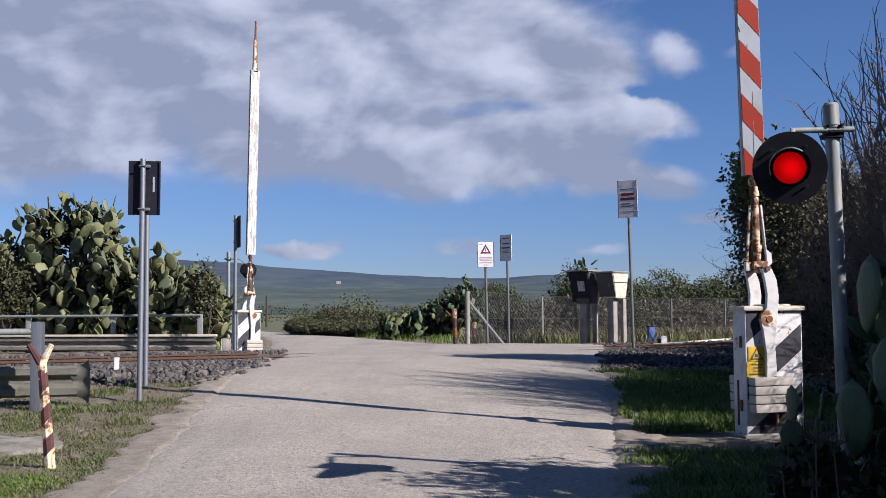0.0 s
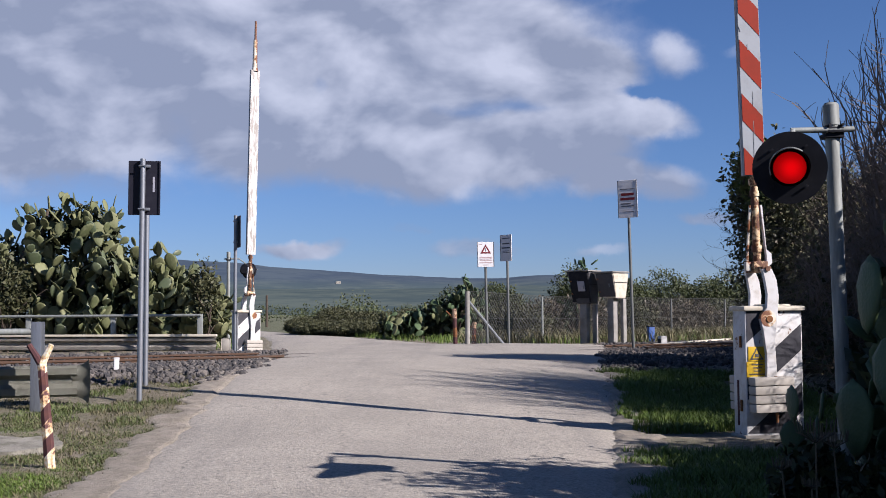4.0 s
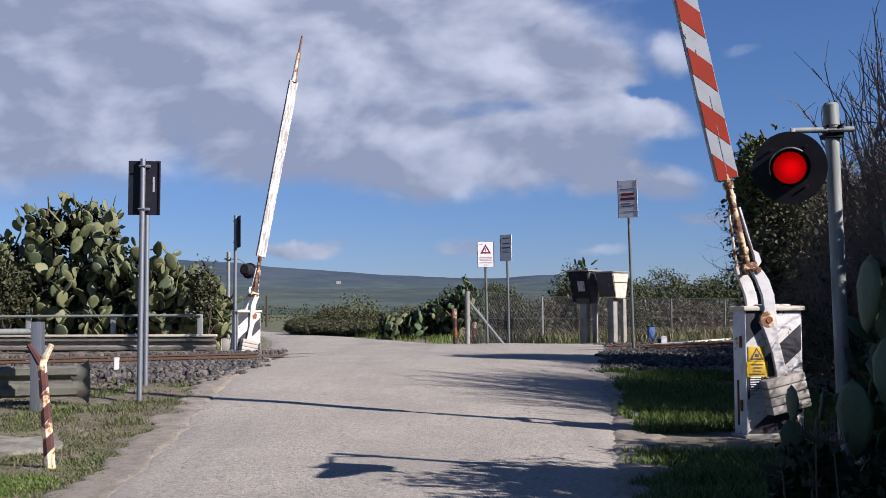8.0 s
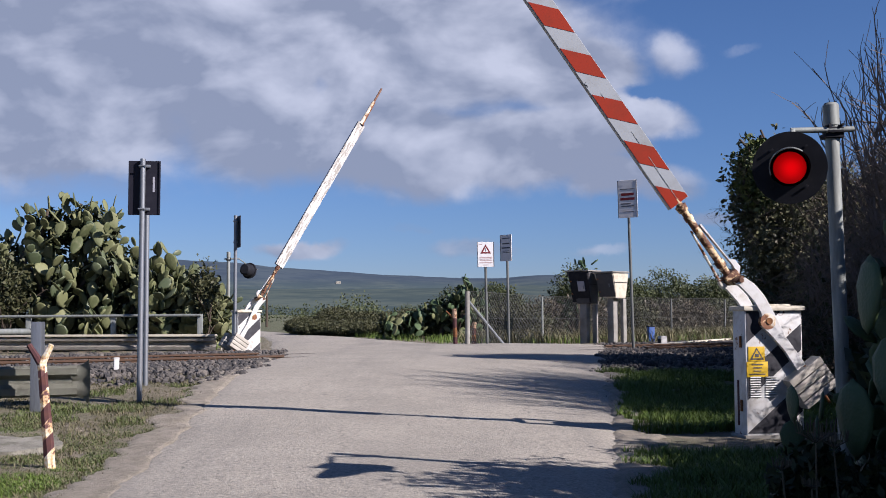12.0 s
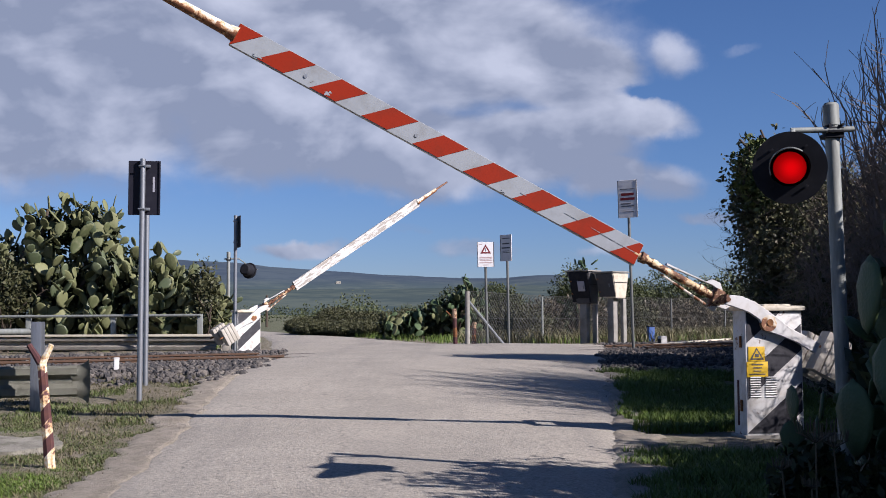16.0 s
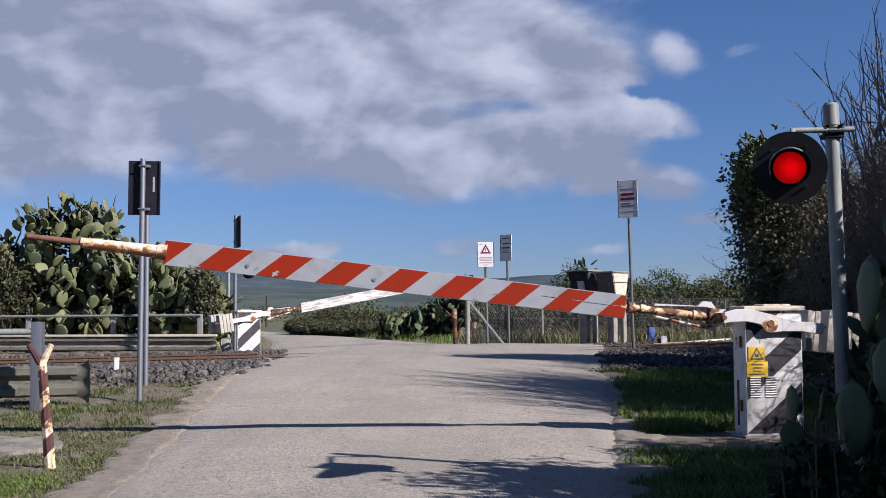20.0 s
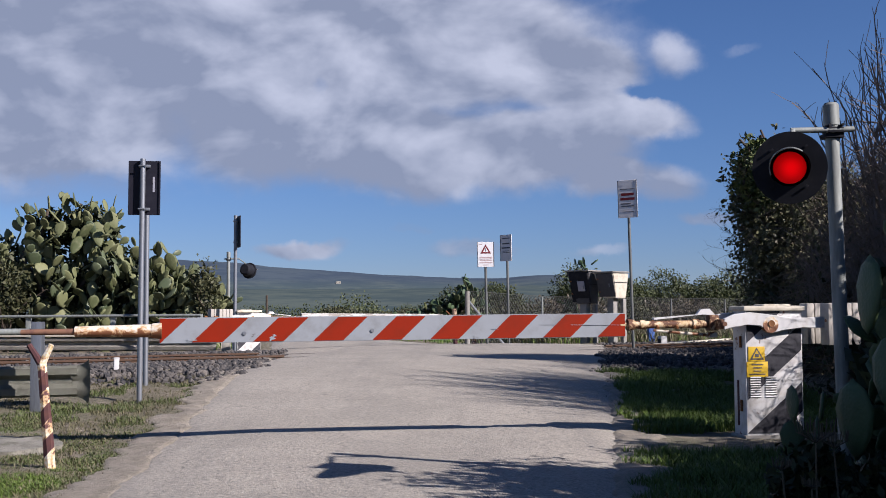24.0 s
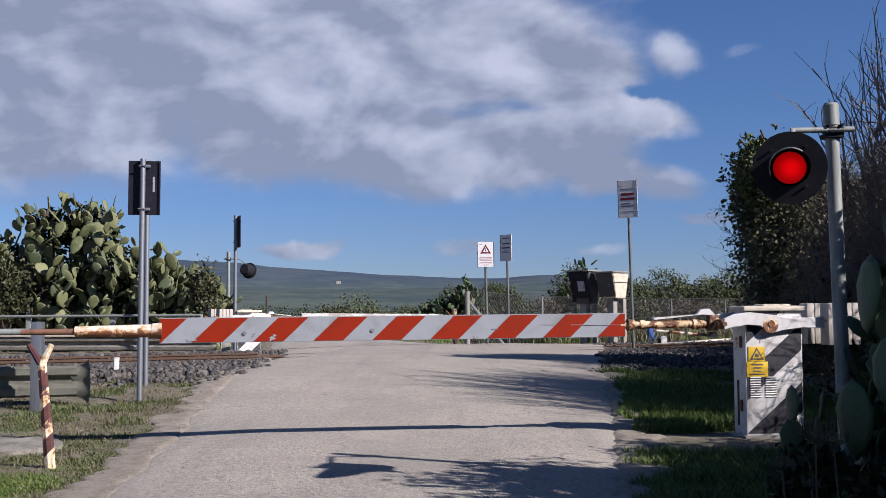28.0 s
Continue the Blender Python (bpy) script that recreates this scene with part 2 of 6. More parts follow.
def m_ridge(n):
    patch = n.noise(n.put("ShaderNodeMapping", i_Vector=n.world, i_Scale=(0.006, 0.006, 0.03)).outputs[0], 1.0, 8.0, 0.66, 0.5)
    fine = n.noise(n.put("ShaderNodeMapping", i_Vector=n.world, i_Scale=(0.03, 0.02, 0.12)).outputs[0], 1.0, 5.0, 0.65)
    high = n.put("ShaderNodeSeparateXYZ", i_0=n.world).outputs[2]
    # more distance haze painted in here: bluer base colours than the slopes
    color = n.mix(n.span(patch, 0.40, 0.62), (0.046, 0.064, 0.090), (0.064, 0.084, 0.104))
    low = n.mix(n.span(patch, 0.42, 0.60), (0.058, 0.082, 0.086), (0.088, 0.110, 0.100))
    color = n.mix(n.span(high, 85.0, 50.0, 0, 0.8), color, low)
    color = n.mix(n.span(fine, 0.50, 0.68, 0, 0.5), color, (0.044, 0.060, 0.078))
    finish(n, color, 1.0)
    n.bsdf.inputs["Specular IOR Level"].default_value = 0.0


def m_rail(n):
    f = n.noise(n.world, 8.0, 5.0)
    finish(n, n.mix(f, (0.055, 0.026, 0.013), (0.091, 0.052, 0.030)), 0.75, 0.25, n.noise(n.world, 60.0), 0.003, 0.4)


def m_rail_head(n):
    finish(n, n.mix(n.noise(n.world, 12.0, 5.0), (0.05, 0.042, 0.038), (0.10, 0.085, 0.075)), 0.6, 0.4)


def m_concrete(n):
    wide = n.noise(n.world, 4.0, 6.0, 0.6)
    fine = n.noise(n.world, 70.0, 4.0, 0.7)
    color = n.mix(n.span(wide, 0.35, 0.7), (0.230, 0.222, 0.202), (0.144, 0.135, 0.118))
    color = n.mix(n.span(fine, 0.55, 0.75, 0, 0.4), color, (0.092, 0.086, 0.075))
    finish(n, color, 0.9, 0.0, fine, 0.004, 0.5)


def m_old_slab(n):
    wide = n.noise(n.world, 3.0, 7.0, 0.65, 0.4)
    fine = n.noise(n.world, 35.0, 6.0, 0.75)
    color = n.mix(n.span(wide, 0.38, 0.62), (0.250, 0.235, 0.195), (0.130, 0.124, 0.092))
    color = n.mix(n.span(fine, 0.50, 0.66, 0, 0.7), color, (0.085, 0.082, 0.060))
    finish(n, color, 0.95, 0.0, n.math("ADD", wide, fine), 0.02, 0.7)


def m_glow(n):
    """Ribbed red glass, brightest before the bulb."""
    x, _, z = n.put("ShaderNodeSeparateXYZ", i_0=n.place).outputs
    rib = n.math("SINE", n.math("MULTIPLY", n.math("ADD", x, n.math("MULTIPLY", z, 1.3)), 620.0))
    away = n.vec("DISTANCE", n.place, (-0.427, -0.525, 1.91))
    glow = n.math("ADD", n.span(away, 0.010, 0.088, 0.42, 0.13), n.math("MULTIPLY", rib, 0.035))
    finish(n, (0.30, 0.003, 0.003), 0.35)
    n.bsdf.inputs["Specular IOR Level"].default_value = 0.08
    n.plug((1.0, 0.0, 0.0, 1.0), n.bsdf.inputs["Emission Color"])
    n.plug(glow, n.bsdf.inputs["Emission Strength"])


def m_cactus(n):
    f = n.lot
    v = n.put("ShaderNodeTexVoronoi", i_Vector=n.place, i_Scale=26.0).outputs["Distance"]
    soft = n.noise(n.world, 7.0, 4.0)
    color = n.mix(f, (0.066, 0.080, 0.032), (0.165, 0.172, 0.084))
    color = n.mix(n.span(soft, 0.5, 0.72, 0, 0.5), color, (0.180, 0.178, 0.100))
    color = n.mix(n.span(v, 0.16, 0.06, 0, 0.5), color, (0.122, 0.100, 0.056))
    finish(n, color, 0.62, 0.0, v, 0.006, 0.3)
    n.bsdf.inputs["Specular IOR Level"].default_value = 0.25


def m_cactus_shaded(n):
    """Deep green pads with dark areoles, their shade put into the colour."""
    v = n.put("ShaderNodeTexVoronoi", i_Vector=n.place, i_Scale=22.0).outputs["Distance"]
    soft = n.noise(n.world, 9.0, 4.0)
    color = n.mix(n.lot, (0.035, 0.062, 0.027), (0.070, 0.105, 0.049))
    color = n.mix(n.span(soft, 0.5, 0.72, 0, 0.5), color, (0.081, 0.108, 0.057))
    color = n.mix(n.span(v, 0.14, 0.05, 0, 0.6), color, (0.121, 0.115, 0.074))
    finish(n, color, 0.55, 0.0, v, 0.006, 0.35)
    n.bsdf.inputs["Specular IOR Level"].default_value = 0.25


def m_cactus_far(n):
    soft = n.noise(n.world, 5.0, 4.0)
    color = n.mix(n.island, (0.047, 0.065, 0.030), (0.107, 0.126, 0.066))
    color = n.mix(n.span(soft, 0.5, 0.72, 0, 0.4), color, (0.126, 0.134, 0.083))
    finish(n, color, 0.5)


M = {name: material(name, build) for name, build in dict(
    road=m_road, ground=m_ground, shoulder=m_shoulder, stone=m_stone, pebble=m_pebble, hill=m_hill, ridge=m_ridge, rail=m_rail, rail_head=m_rail_head, concrete=m_concrete, old_slab=m_old_slab,
    glow=m_glow, flaking=m_flaking, scraped=m_scraped, cactus=m_cactus, cactus_far=m_cactus_far, cactus_shaded=m_cactus_shaded, end_tube=m_end_tube, post_paint=m_post_paint,
    white=painted((0.50, 0.50, 0.49), (0.34, 0.31, 0.26), (0.16, 0.06, 0.02), 0.40, 0.5, 8.0, 0.25),
    white_board=painted((0.232, 0.252, 0.272), (0.175, 0.182, 0.185), (0.104, 0.081, 0.059), 0.24, 0.5, 5.0, 0.2),
    red_board=painted((0.205, 0.015, 0.003), (0.150, 0.016, 0.005), (0.180, 0.094, 0.058), 0.05, 0.55, 5.0, 0.12),
    black_band=painted((0.027, 0.027, 0.033), (0.060, 0.060, 0.066), None, 0.3, 0.5),
    cream=painted((0.476, 0.449, 0.381), (0.374, 0.286, 0.163), (0.190, 0.068, 0.020), 0.86, 0.6, 7.0),
    rusty=painted((0.198, 0.084, 0.030), (0.120, 0.048, 0.021), (0.330, 0.240, 0.150), 0.3, 0.8, 7.0),
    rust_stripe=painted((0.420, 0.300, 0.204), (0.300, 0.132, 0.042), (0.180, 0.060, 0.018), 0.75, 0.8, 12.0),
    rust_dark=painted((0.062, 0.026, 0.028), (0.112, 0.045, 0.028), (0.168, 0.078, 0.039), 0.3, 0.8, 12.0),
    galvanised=metal_coat((0.245, 0.262, 0.282), (0.165, 0.176, 0.192), 0.5, 0.7),
    dull_zinc=metal_coat((0.250, 0.268, 0.250), (0.165, 0.175, 0.162), 0.6, 0.25),
    panel_back=painted((0.010, 0.010, 0.017), (0.018, 0.018, 0.026), None, 0.2, 0.6, 9.0, 0.2),
    sign_grey=painted((0.30, 0.30, 0.34), (0.24, 0.24, 0.28), None, 0.2, 0.5),
    sign_white=painted((0.530, 0.530, 0.544), (0.462, 0.456, 0.449), None, 0.2, 0.4),
    ink=painted((0.06, 0.06, 0.07), (0.10, 0.10, 0.11), None, 0.2, 0.5),
    ink_red=painted((0.12, 0.010, 0.014), (0.10, 0.015, 0.02), None, 0.2, 0.6),
    ink_pale=painted((0.30, 0.22, 0.22), (0.26, 0.21, 0.21), None, 0.2, 0.6),
    yellow=painted((0.512, 0.333, 0.013), (0.416, 0.269, 0.032), None, 0.2, 0.5),
    end_paint=painted((0.60, 0.56, 0.48), (0.47, 0.36, 0.20), (0.26, 0.095, 0.028), 0.68, 0.55, 6.5),
    rust_tip=painted((0.170, 0.085, 0.052), (0.085, 0.040, 0.036), (0.330, 0.220, 0.140), 0.5, 0.8, 14.0),
    cream_stone=painted((0.50, 0.46, 0.37), (0.36, 0.31, 0.23), None, 0.2, 0.8),
    dark_cast=painted((0.055, 0.055, 0.06), (0.09, 0.085, 0.08), None, 0.2, 0.85, 6.0),
    blue=painted((0.03, 0.08, 0.26), (0.04, 0.07, 0.17), None, 0.2, 0.5),
    weathered_beam=painted((0.37, 0.345, 0.30), (0.25, 0.23, 0.195), (0.246, 0.116, 0.058), 0.18, 0.6, 4.0),
    # near rail: olive grey darkened, the shade on its side put into the colour
    shaded_beam=painted((0.235, 0.235, 0.19), (0.16, 0.155, 0.12), (0.14, 0.08, 0.045), 0.15, 0.7, 4.0),
    black_metal=painted((0.012, 0.013, 0.017), (0.022, 0.022, 0.026), None, 0.2, 0.75, 9.0, 0.15),
    pit=painted((0.002, 0.002, 0.002), (0.004, 0.004, 0.004), None, 0.2, 0.9, 9.0, 0.02),
    dark_zinc=metal_coat((0.120, 0.128, 0.124), (0.075, 0.080, 0.076), 0.6, 0.3),
    wire=metal_coat((0.115, 0.118, 0.115), (0.080, 0.080, 0.076), 0.6, 0.5),
    bark=painted((0.065, 0.050, 0.037), (0.037, 0.029, 0.022), None, 0.2, 0.9),
    twig=painted((0.135, 0.110, 0.094), (0.088, 0.070, 0.060), None, 0.2, 0.9),
    thicket=leafy((0.150, 0.118, 0.088), (0.058, 0.045, 0.034), 0.8),
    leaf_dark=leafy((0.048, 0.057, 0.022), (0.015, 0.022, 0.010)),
    leaf_sunlit=leafy((0.114, 0.134, 0.041), (0.047, 0.067, 0.020)),
    leaf_hedge=leafy((0.082, 0.082, 0.038), (0.026, 0.032, 0.014)),
    leaf_bush=leafy((0.115, 0.115, 0.056), (0.042, 0.046, 0.024)),
    leaf_tree=leafy((0.085, 0.098, 0.036), (0.028, 0.040, 0.016)),
    leaf_dry=leafy((0.112, 0.094, 0.062), (0.045, 0.039, 0.026)),
    grass=leafy((0.128, 0.182, 0.034), (0.045, 0.080, 0.014)),
    grass_olive=leafy((0.108, 0.132, 0.042), (0.044, 0.060, 0.020)),
    grass_dry=leafy((0.158, 0.139, 0.079), (0.065, 0.065, 0.030)),
).items()}


# ---- shaping helpers ----
def box(bm, centre, size, turn=None, bevel=0.0):
    m = Matrix.Translation(centre) @ (turn or Matrix()) @ Matrix.Diagonal((*size, 1))
    made = bmesh.ops.create_cube(bm, size=1.0, matrix=m)["verts"]
    if bevel:
        edges = list({e for v in made for e in v.link_edges})
        bmesh.ops.bevel(bm, geom=edges, offset=bevel, segments=2, affect="EDGES", profile=0.6)
    return bm


def rod(bm, a, b, r0, r1=None, seg=12, caps=True):
    a, b = Vector(a), Vector(b)
    way = b - a
    m = Matrix.Translation((a + b) / 2) @ way.to_track_quat("Z", "Y").to_matrix().to_4x4()
    bmesh.ops.create_cone(bm, cap_ends=caps, segments=seg, radius1=r0, radius2=r0 if r1 is None else r1,
                          depth=way.length, matrix=m)
    return bm


def slab(bm, outline, y0, y1):
    """A plate in the x-z plane from outline points (x, z), between y0 (front) and y1."""
    front = [bm.verts.new((x, y0, z)) for x, z in outline]
    rear = [bm.verts.new((x, y1, z)) for x, z in outline]
    bm.faces.new(front)
    bm.faces.new(rear[::-1])
    for i in range(len(outline)):
        j = (i + 1) % len(outline)
        bm.faces.new((front[j], front[i], rear[i], rear[j]))
    bmesh.ops.recalc_face_normals(bm, faces=bm.faces)
    return bm


def clip_line(poly, a, b, c):
    """The part of a polygon where a * x + b * z >= c."""
    out = []
    for i, p in enumerate(poly):
        q = poly[(i + 1) % len(poly)]
        dp, dq = a * p[0] + b * p[1] - c, a * q[0] + b * q[1] - c
        if dp >= 0:
            out.append(p)
        if dp * dq < 0:
            t = dp / (dp - dq)
            out.append((p[0] + t * (q[0] - p[0]), p[1] + t * (q[1] - p[1])))
    return out


def to_mesh(name, bm, mat, smooth=False):
    me = bpy.data.meshes.new(name)
    bm.to_mesh(me)
    bm.free()
    me.materials.append(M[mat])
    if smooth:
        me.polygons.foreach_set("use_smooth", [True] * len(me.polygons))
        me.set_sharp_from_angle(angle=radians(38))
    return me


def part(name, bm, mat, parent, label="", smooth=True):
    ob = new(name, to_mesh(name, bm, mat, smooth))
    ob.parent = parent
    return tagged(ob, label)


def thing(name, label, category, m=None, group="", kind=""):
    ob = new(name)
    ob.empty_display_size = 0.2
    ob.matrix_basis = m or Matrix()
    return tagged(ob, label, category, group, kind)


def raw_mesh(name, verts, faces, mat, smooth=False):
    me = bpy.data.meshes.new(name)
    me.from_pydata(verts, [], faces)
    me.materials.append(M[mat])
    if smooth:
        me.polygons.foreach_set("use_smooth", [True] * len(me.polygons))
    return me


def B():
    return bmesh.new()


# ---- the lie of the land ----
def ease(a, b, x):
    t = min(1.0, max(0.0, (x - a) / (b - a)))
    return t * t * (3 - 2 * t)


TRACK_WAY, TRACK_SIDE = Vector((0.891, 0.454, 0)), Vector((-0.454, 0.891, 0))
TRACK_MID = Vector((-3.53, 19.84, 0))


def off_track(x, y):
    return (x - TRACK_MID.x) * TRACK_SIDE.x + (y - TRACK_MID.y) * TRACK_SIDE.y


def lie(x, y):
    """Height of the land: level by the camera, a low bank under the track, nearly level beyond."""
    s = off_track(x, y)
    return 0.325 * ease(-11, -2.5, s) - 0.025 - 0.09 * ease(2.5, 9, s)


ROAD_L = ((-30, -2.0), (2, -2.0), (6.7, -2.17), (8.9, -2.42), (11.7, -2.72), (15.2, -3.0), (20.5, -3.15), (24, -3.7),
          (29, -4.6), (34, -5.3), (39, -6.3), (48, -8.4), (60, -13), (75, -21), (100, -38))
ROAD_R = ((-30, 0.8), (4, 0.95), (7, 1.22), (11.4, 1.88), (17.6, 2.7), (22, 3.5), (26, 4.0), (27.3, 3.2), (28.6, 0.7),
          (34, -1.3), (39.6, -3.2), (48, -6.7), (52, -8.2), (60, -11), (75, -18.5), (100, -35))


def edge_at(line, y):
    for (y0, x0), (y1, x1) in zip(line, line[1:]):
        if y <= y1:
            return x0 + (x1 - x0) * (y - y0) / (y1 - y0)
    return line[-1][1]


def on_road(x, y, margin=0.0):
    return edge_at(ROAD_L, y) - margin < x < edge_at(ROAD_R, y) + margin


def steps_to(points):
    out = []
    for a, b, d in points:
        out += list(np.arange(a, b, d))
    return out + [points[-1][1]]


def build_ground():
    xs = steps_to(((-4000, -400, 600), (-400, -40, 40), (-40, -12, 2), (-12, 10, 0.25), (10, 40, 2), (40, 400, 40), (400, 4000, 600)))
    ys = steps_to(((-600, -40, 80), (-40, 0, 4), (0, 34, 0.25), (34, 60, 1), (60, 140, 8), (140, 1000, 120), (1000, 4600, 600)))
    verts = []
    for y in ys:
        for x in xs:
            z = lie(x, y)
            if abs(x) < 14 and 0 < y < 40:
                z += 0.022 * noise.noise((x * 1.7, y * 1.7, 0)) + 0.012 * noise.noise((x * 6, y * 6, 3))
                inside = min(x - edge_at(ROAD_L, y), edge_at(ROAD_R, y) - x)
                z -= 0.06 * ease(-0.05, 0.30, inside)
            verts.append((x, y, z))
    w = len(xs)
    faces = [(j * w + i, j * w + i + 1, (j + 1) * w + i + 1, (j + 1) * w + i)
             for j in range(len(ys) - 1) for i in range(w - 1)]
    ob = new("ground", raw_mesh("ground", verts, faces, "ground", True))
    tagged(ob, "dry stony earth with thin grass beside the road", "ground", kind="structure")


def build_road():
    ys = steps_to(((-30, 0, 2), (0, 34, 0.2), (34, 60, 0.6), (60, 100, 2)))
    cols, verts = 22, []
    for y in ys:
        ragged = 0.09 * noise.noise((0, y * 1.3, 1)) + 0.05 * noise.noise((0, y * 5, 5))
        ragged2 = 0.10 * noise.noise((9, y * 1.3, 1)) + 0.05 * noise.noise((9, y * 5, 5))
        left, right = edge_at(ROAD_L, y) + ragged, edge_at(ROAD_R, y) + ragged2
        for i in range(cols + 1):
            f = i / cols
            x = left + (right - left) * f
            rim = min(f, 1 - f)
            z = lie(x, y) + 0.018 + 0.03 * ease(0, 0.25, rim) - (0.045 if i in (0, cols) else 0)
            z += 0.006 * noise.noise((x * 1.1, y * 1.1, 7))
            verts.append((x, y, z))
    w = cols + 1
    faces = [(j * w + i, j * w + i + 1, (j + 1) * w + i + 1, (j + 1) * w + i)
             for j in range(len(ys) - 1) for i in range(cols)]
    ob = new("road", raw_mesh("road", verts, faces, "road", True))
    tagged(ob, "worn pale grey asphalt road with ragged edges over the crossing", "road", kind="structure")


def build_shoulder(edge, side, y0, y1, cover, reach, seed, label):
    """Trodden earth strip between the road and the grass, ragged on both sides. side: 1 where the road lies towards +x of it."""
    ys = steps_to(((y0, y1, 0.12),))
    cols, verts = 8, []
    for y in ys:
        wide = reach + 0.22 * noise.noise((seed, y * 0.8, 2)) + 0.20 * noise.noise((seed, y * 3.1, 6)) + 0.09 * noise.noise((seed, y * 9, 1))
        inner = edge_at(edge, y) + side * (cover + 0.14 * noise.noise((seed + 2, y * 1.7, 3)) + 0.08 * noise.noise((seed + 2, y * 6, 3)))
        for i in range(cols + 1):
            f = i / cols
            x = inner - side * (cover + max(0.06, wide)) * f
            lift = 0.016 * (1 - f ** 3) + 0.012 * noise.noise((x * 5, y * 5, 9)) - (0.03 if i in (0, cols) else 0)
            verts.append((x, y, lie(x, y) + 0.012 + lift))
    w = cols + 1
    faces = [(j * w + i + 1, j * w + i, (j + 1) * w + i, (j + 1) * w + i + 1) if side > 0 else (j * w + i, j * w + i + 1, (j + 1) * w + i + 1, (j + 1) * w + i)
             for j in range(len(ys) - 1) for i in range(cols)]
    ob = new("shoulder", raw_mesh("shoulder", verts, faces, "shoulder", True))
    tagged(ob, label, "road shoulder", kind="structure")


def build_hills():
    """Two rows of hills far off: long even ridge behind, gentle slopes before it."""
    def sheet(name, mat, y0, y1, rows, top, label):
        xs = np.linspace(-2600, 2600, 131)
        verts = []
        for j in range(rows + 1):
            f = j / rows
            for x in xs:
                y = y0 + (y1 - y0) * f
                rise = ease(0, 1, f)
                h = top(x * y1 / y) * rise
                h += (6 * noise.noise((x / 210, y / 260, 2)) + 2.5 * noise.noise((x / 60, y / 90, 4))) * rise
                verts.append((x, y, h - 2 * (f == 0)))
        w = len(xs)
        faces = [(j * w + i, j * w + i + 1, (j + 1) * w + i + 1, (j + 1) * w + i) for j in range(rows) for i in range(w - 1)]
        tagged(new(name, raw_mesh(name, verts, faces, mat, True)), label, "hill", kind="structure")

    sheet("backdrop_slope", "hill", 500, 1500, 14, lambda x: 33 - 0.004 * x + 5 * noise.noise((x / 300, 0, 0)),
          "green scrub slopes at the foot of distant hills")
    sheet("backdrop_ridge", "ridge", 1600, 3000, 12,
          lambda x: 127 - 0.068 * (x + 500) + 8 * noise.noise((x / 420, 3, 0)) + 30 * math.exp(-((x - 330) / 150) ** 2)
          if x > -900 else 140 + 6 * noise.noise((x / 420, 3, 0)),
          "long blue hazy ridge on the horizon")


def build_farmhouse():
    ob = thing("farmhouse", "tiny white farmhouse far off on the hillside", "house", pose(-205, 2150, 57.5, 0, 0, 20))
    bm = B()
    box(bm, (0, 0, 1.6), (10, 5, 3.2))
    part("wall", bm, "concrete", ob, smooth=False)
    bm = B()
    slab(bm, [(-5.3, 3.2), (5.3, 3.2), (4.5, 4.6), (-4.5, 4.6)], -2.8, 2.8)
    part("roof", bm, "cream_stone", ob, smooth=False)


# ---- track ----
def build_track():
    track = thing("railway_track", "single railway track of rusty rails on concrete sleepers in ballast", "railway track",
                  kind="structure")
    prof = ((-0.065, 0), (0.065, 0), (0.065, 0.012), (0.012, 0.03), (0.012, 0.10), (0.034, 0.115), (0.034, 0.145),
            (-0.034, 0.145), (-0.034, 0.115), (-0.012, 0.10), (-0.012, 0.03), (-0.065, 0.012))
    for side in (-0.72, 0.72):
        for s0, s1, drop, mat, words in ((-40, 0.45, 0.0, "rail", "rusty steel rail with worn head"), (0.45, 8.3, 0.034, "rail_head", "rail head flush in the road"),
                                         (8.3, 45, 0.0, "rail", "rusty steel rail with worn head")):
            bm = B()
            ends = []
            for s in (s0, s1):
                base = TRACK_MID + TRACK_WAY * s + TRACK_SIDE * side
                ends.append([bm.verts.new((base.x + TRACK_SIDE.x * p, base.y + TRACK_SIDE.y * p, 0.222 - drop + q)) for p, q in prof])
            for k in range(len(prof)):
                m = (k + 1) % len(prof)
                bm.faces.new((ends[0][k], ends[0][m], ends[1][m], ends[1][k]))
            bm.faces.new(ends[0][::-1])
            bm.faces.new(ends[1])
            part("rail", bm, mat, track, words, smooth=False)
    bm = B()
    box(bm, (0, 0, 0), (0.24, 2.3, 0.14), None, 0.02)
    me = to_mesh("sleeper", bm, "concrete")
    turn = Matrix.Rotation(math.atan2(TRACK_WAY.y, TRACK_WAY.x), 4, "Z")
    for k in range(-36, 40):
        p = TRACK_MID + TRACK_WAY * (k * 0.62)
        if on_road(p.x, p.y, 0.9):
            continue
        ob = new("sleeper", me)
        ob.parent = track
        ob.matrix_basis = Matrix.Translation((p.x, p.y, 0.172)) @ turn


def stone_shape(rng):
    bm = B()
    bmesh.ops.create_icosphere(bm, subdivisions=1, radius=1.0)
    for v in bm.verts:
        v.co *= rng.uniform(0.72, 1.15)
        v.co.z *= 0.75
    verts = [tuple(v.co) for v in bm.verts]
    faces = [tuple(v.index for v in f.verts) for f in bm.faces]
    bm.free()
    return np.array(verts), faces


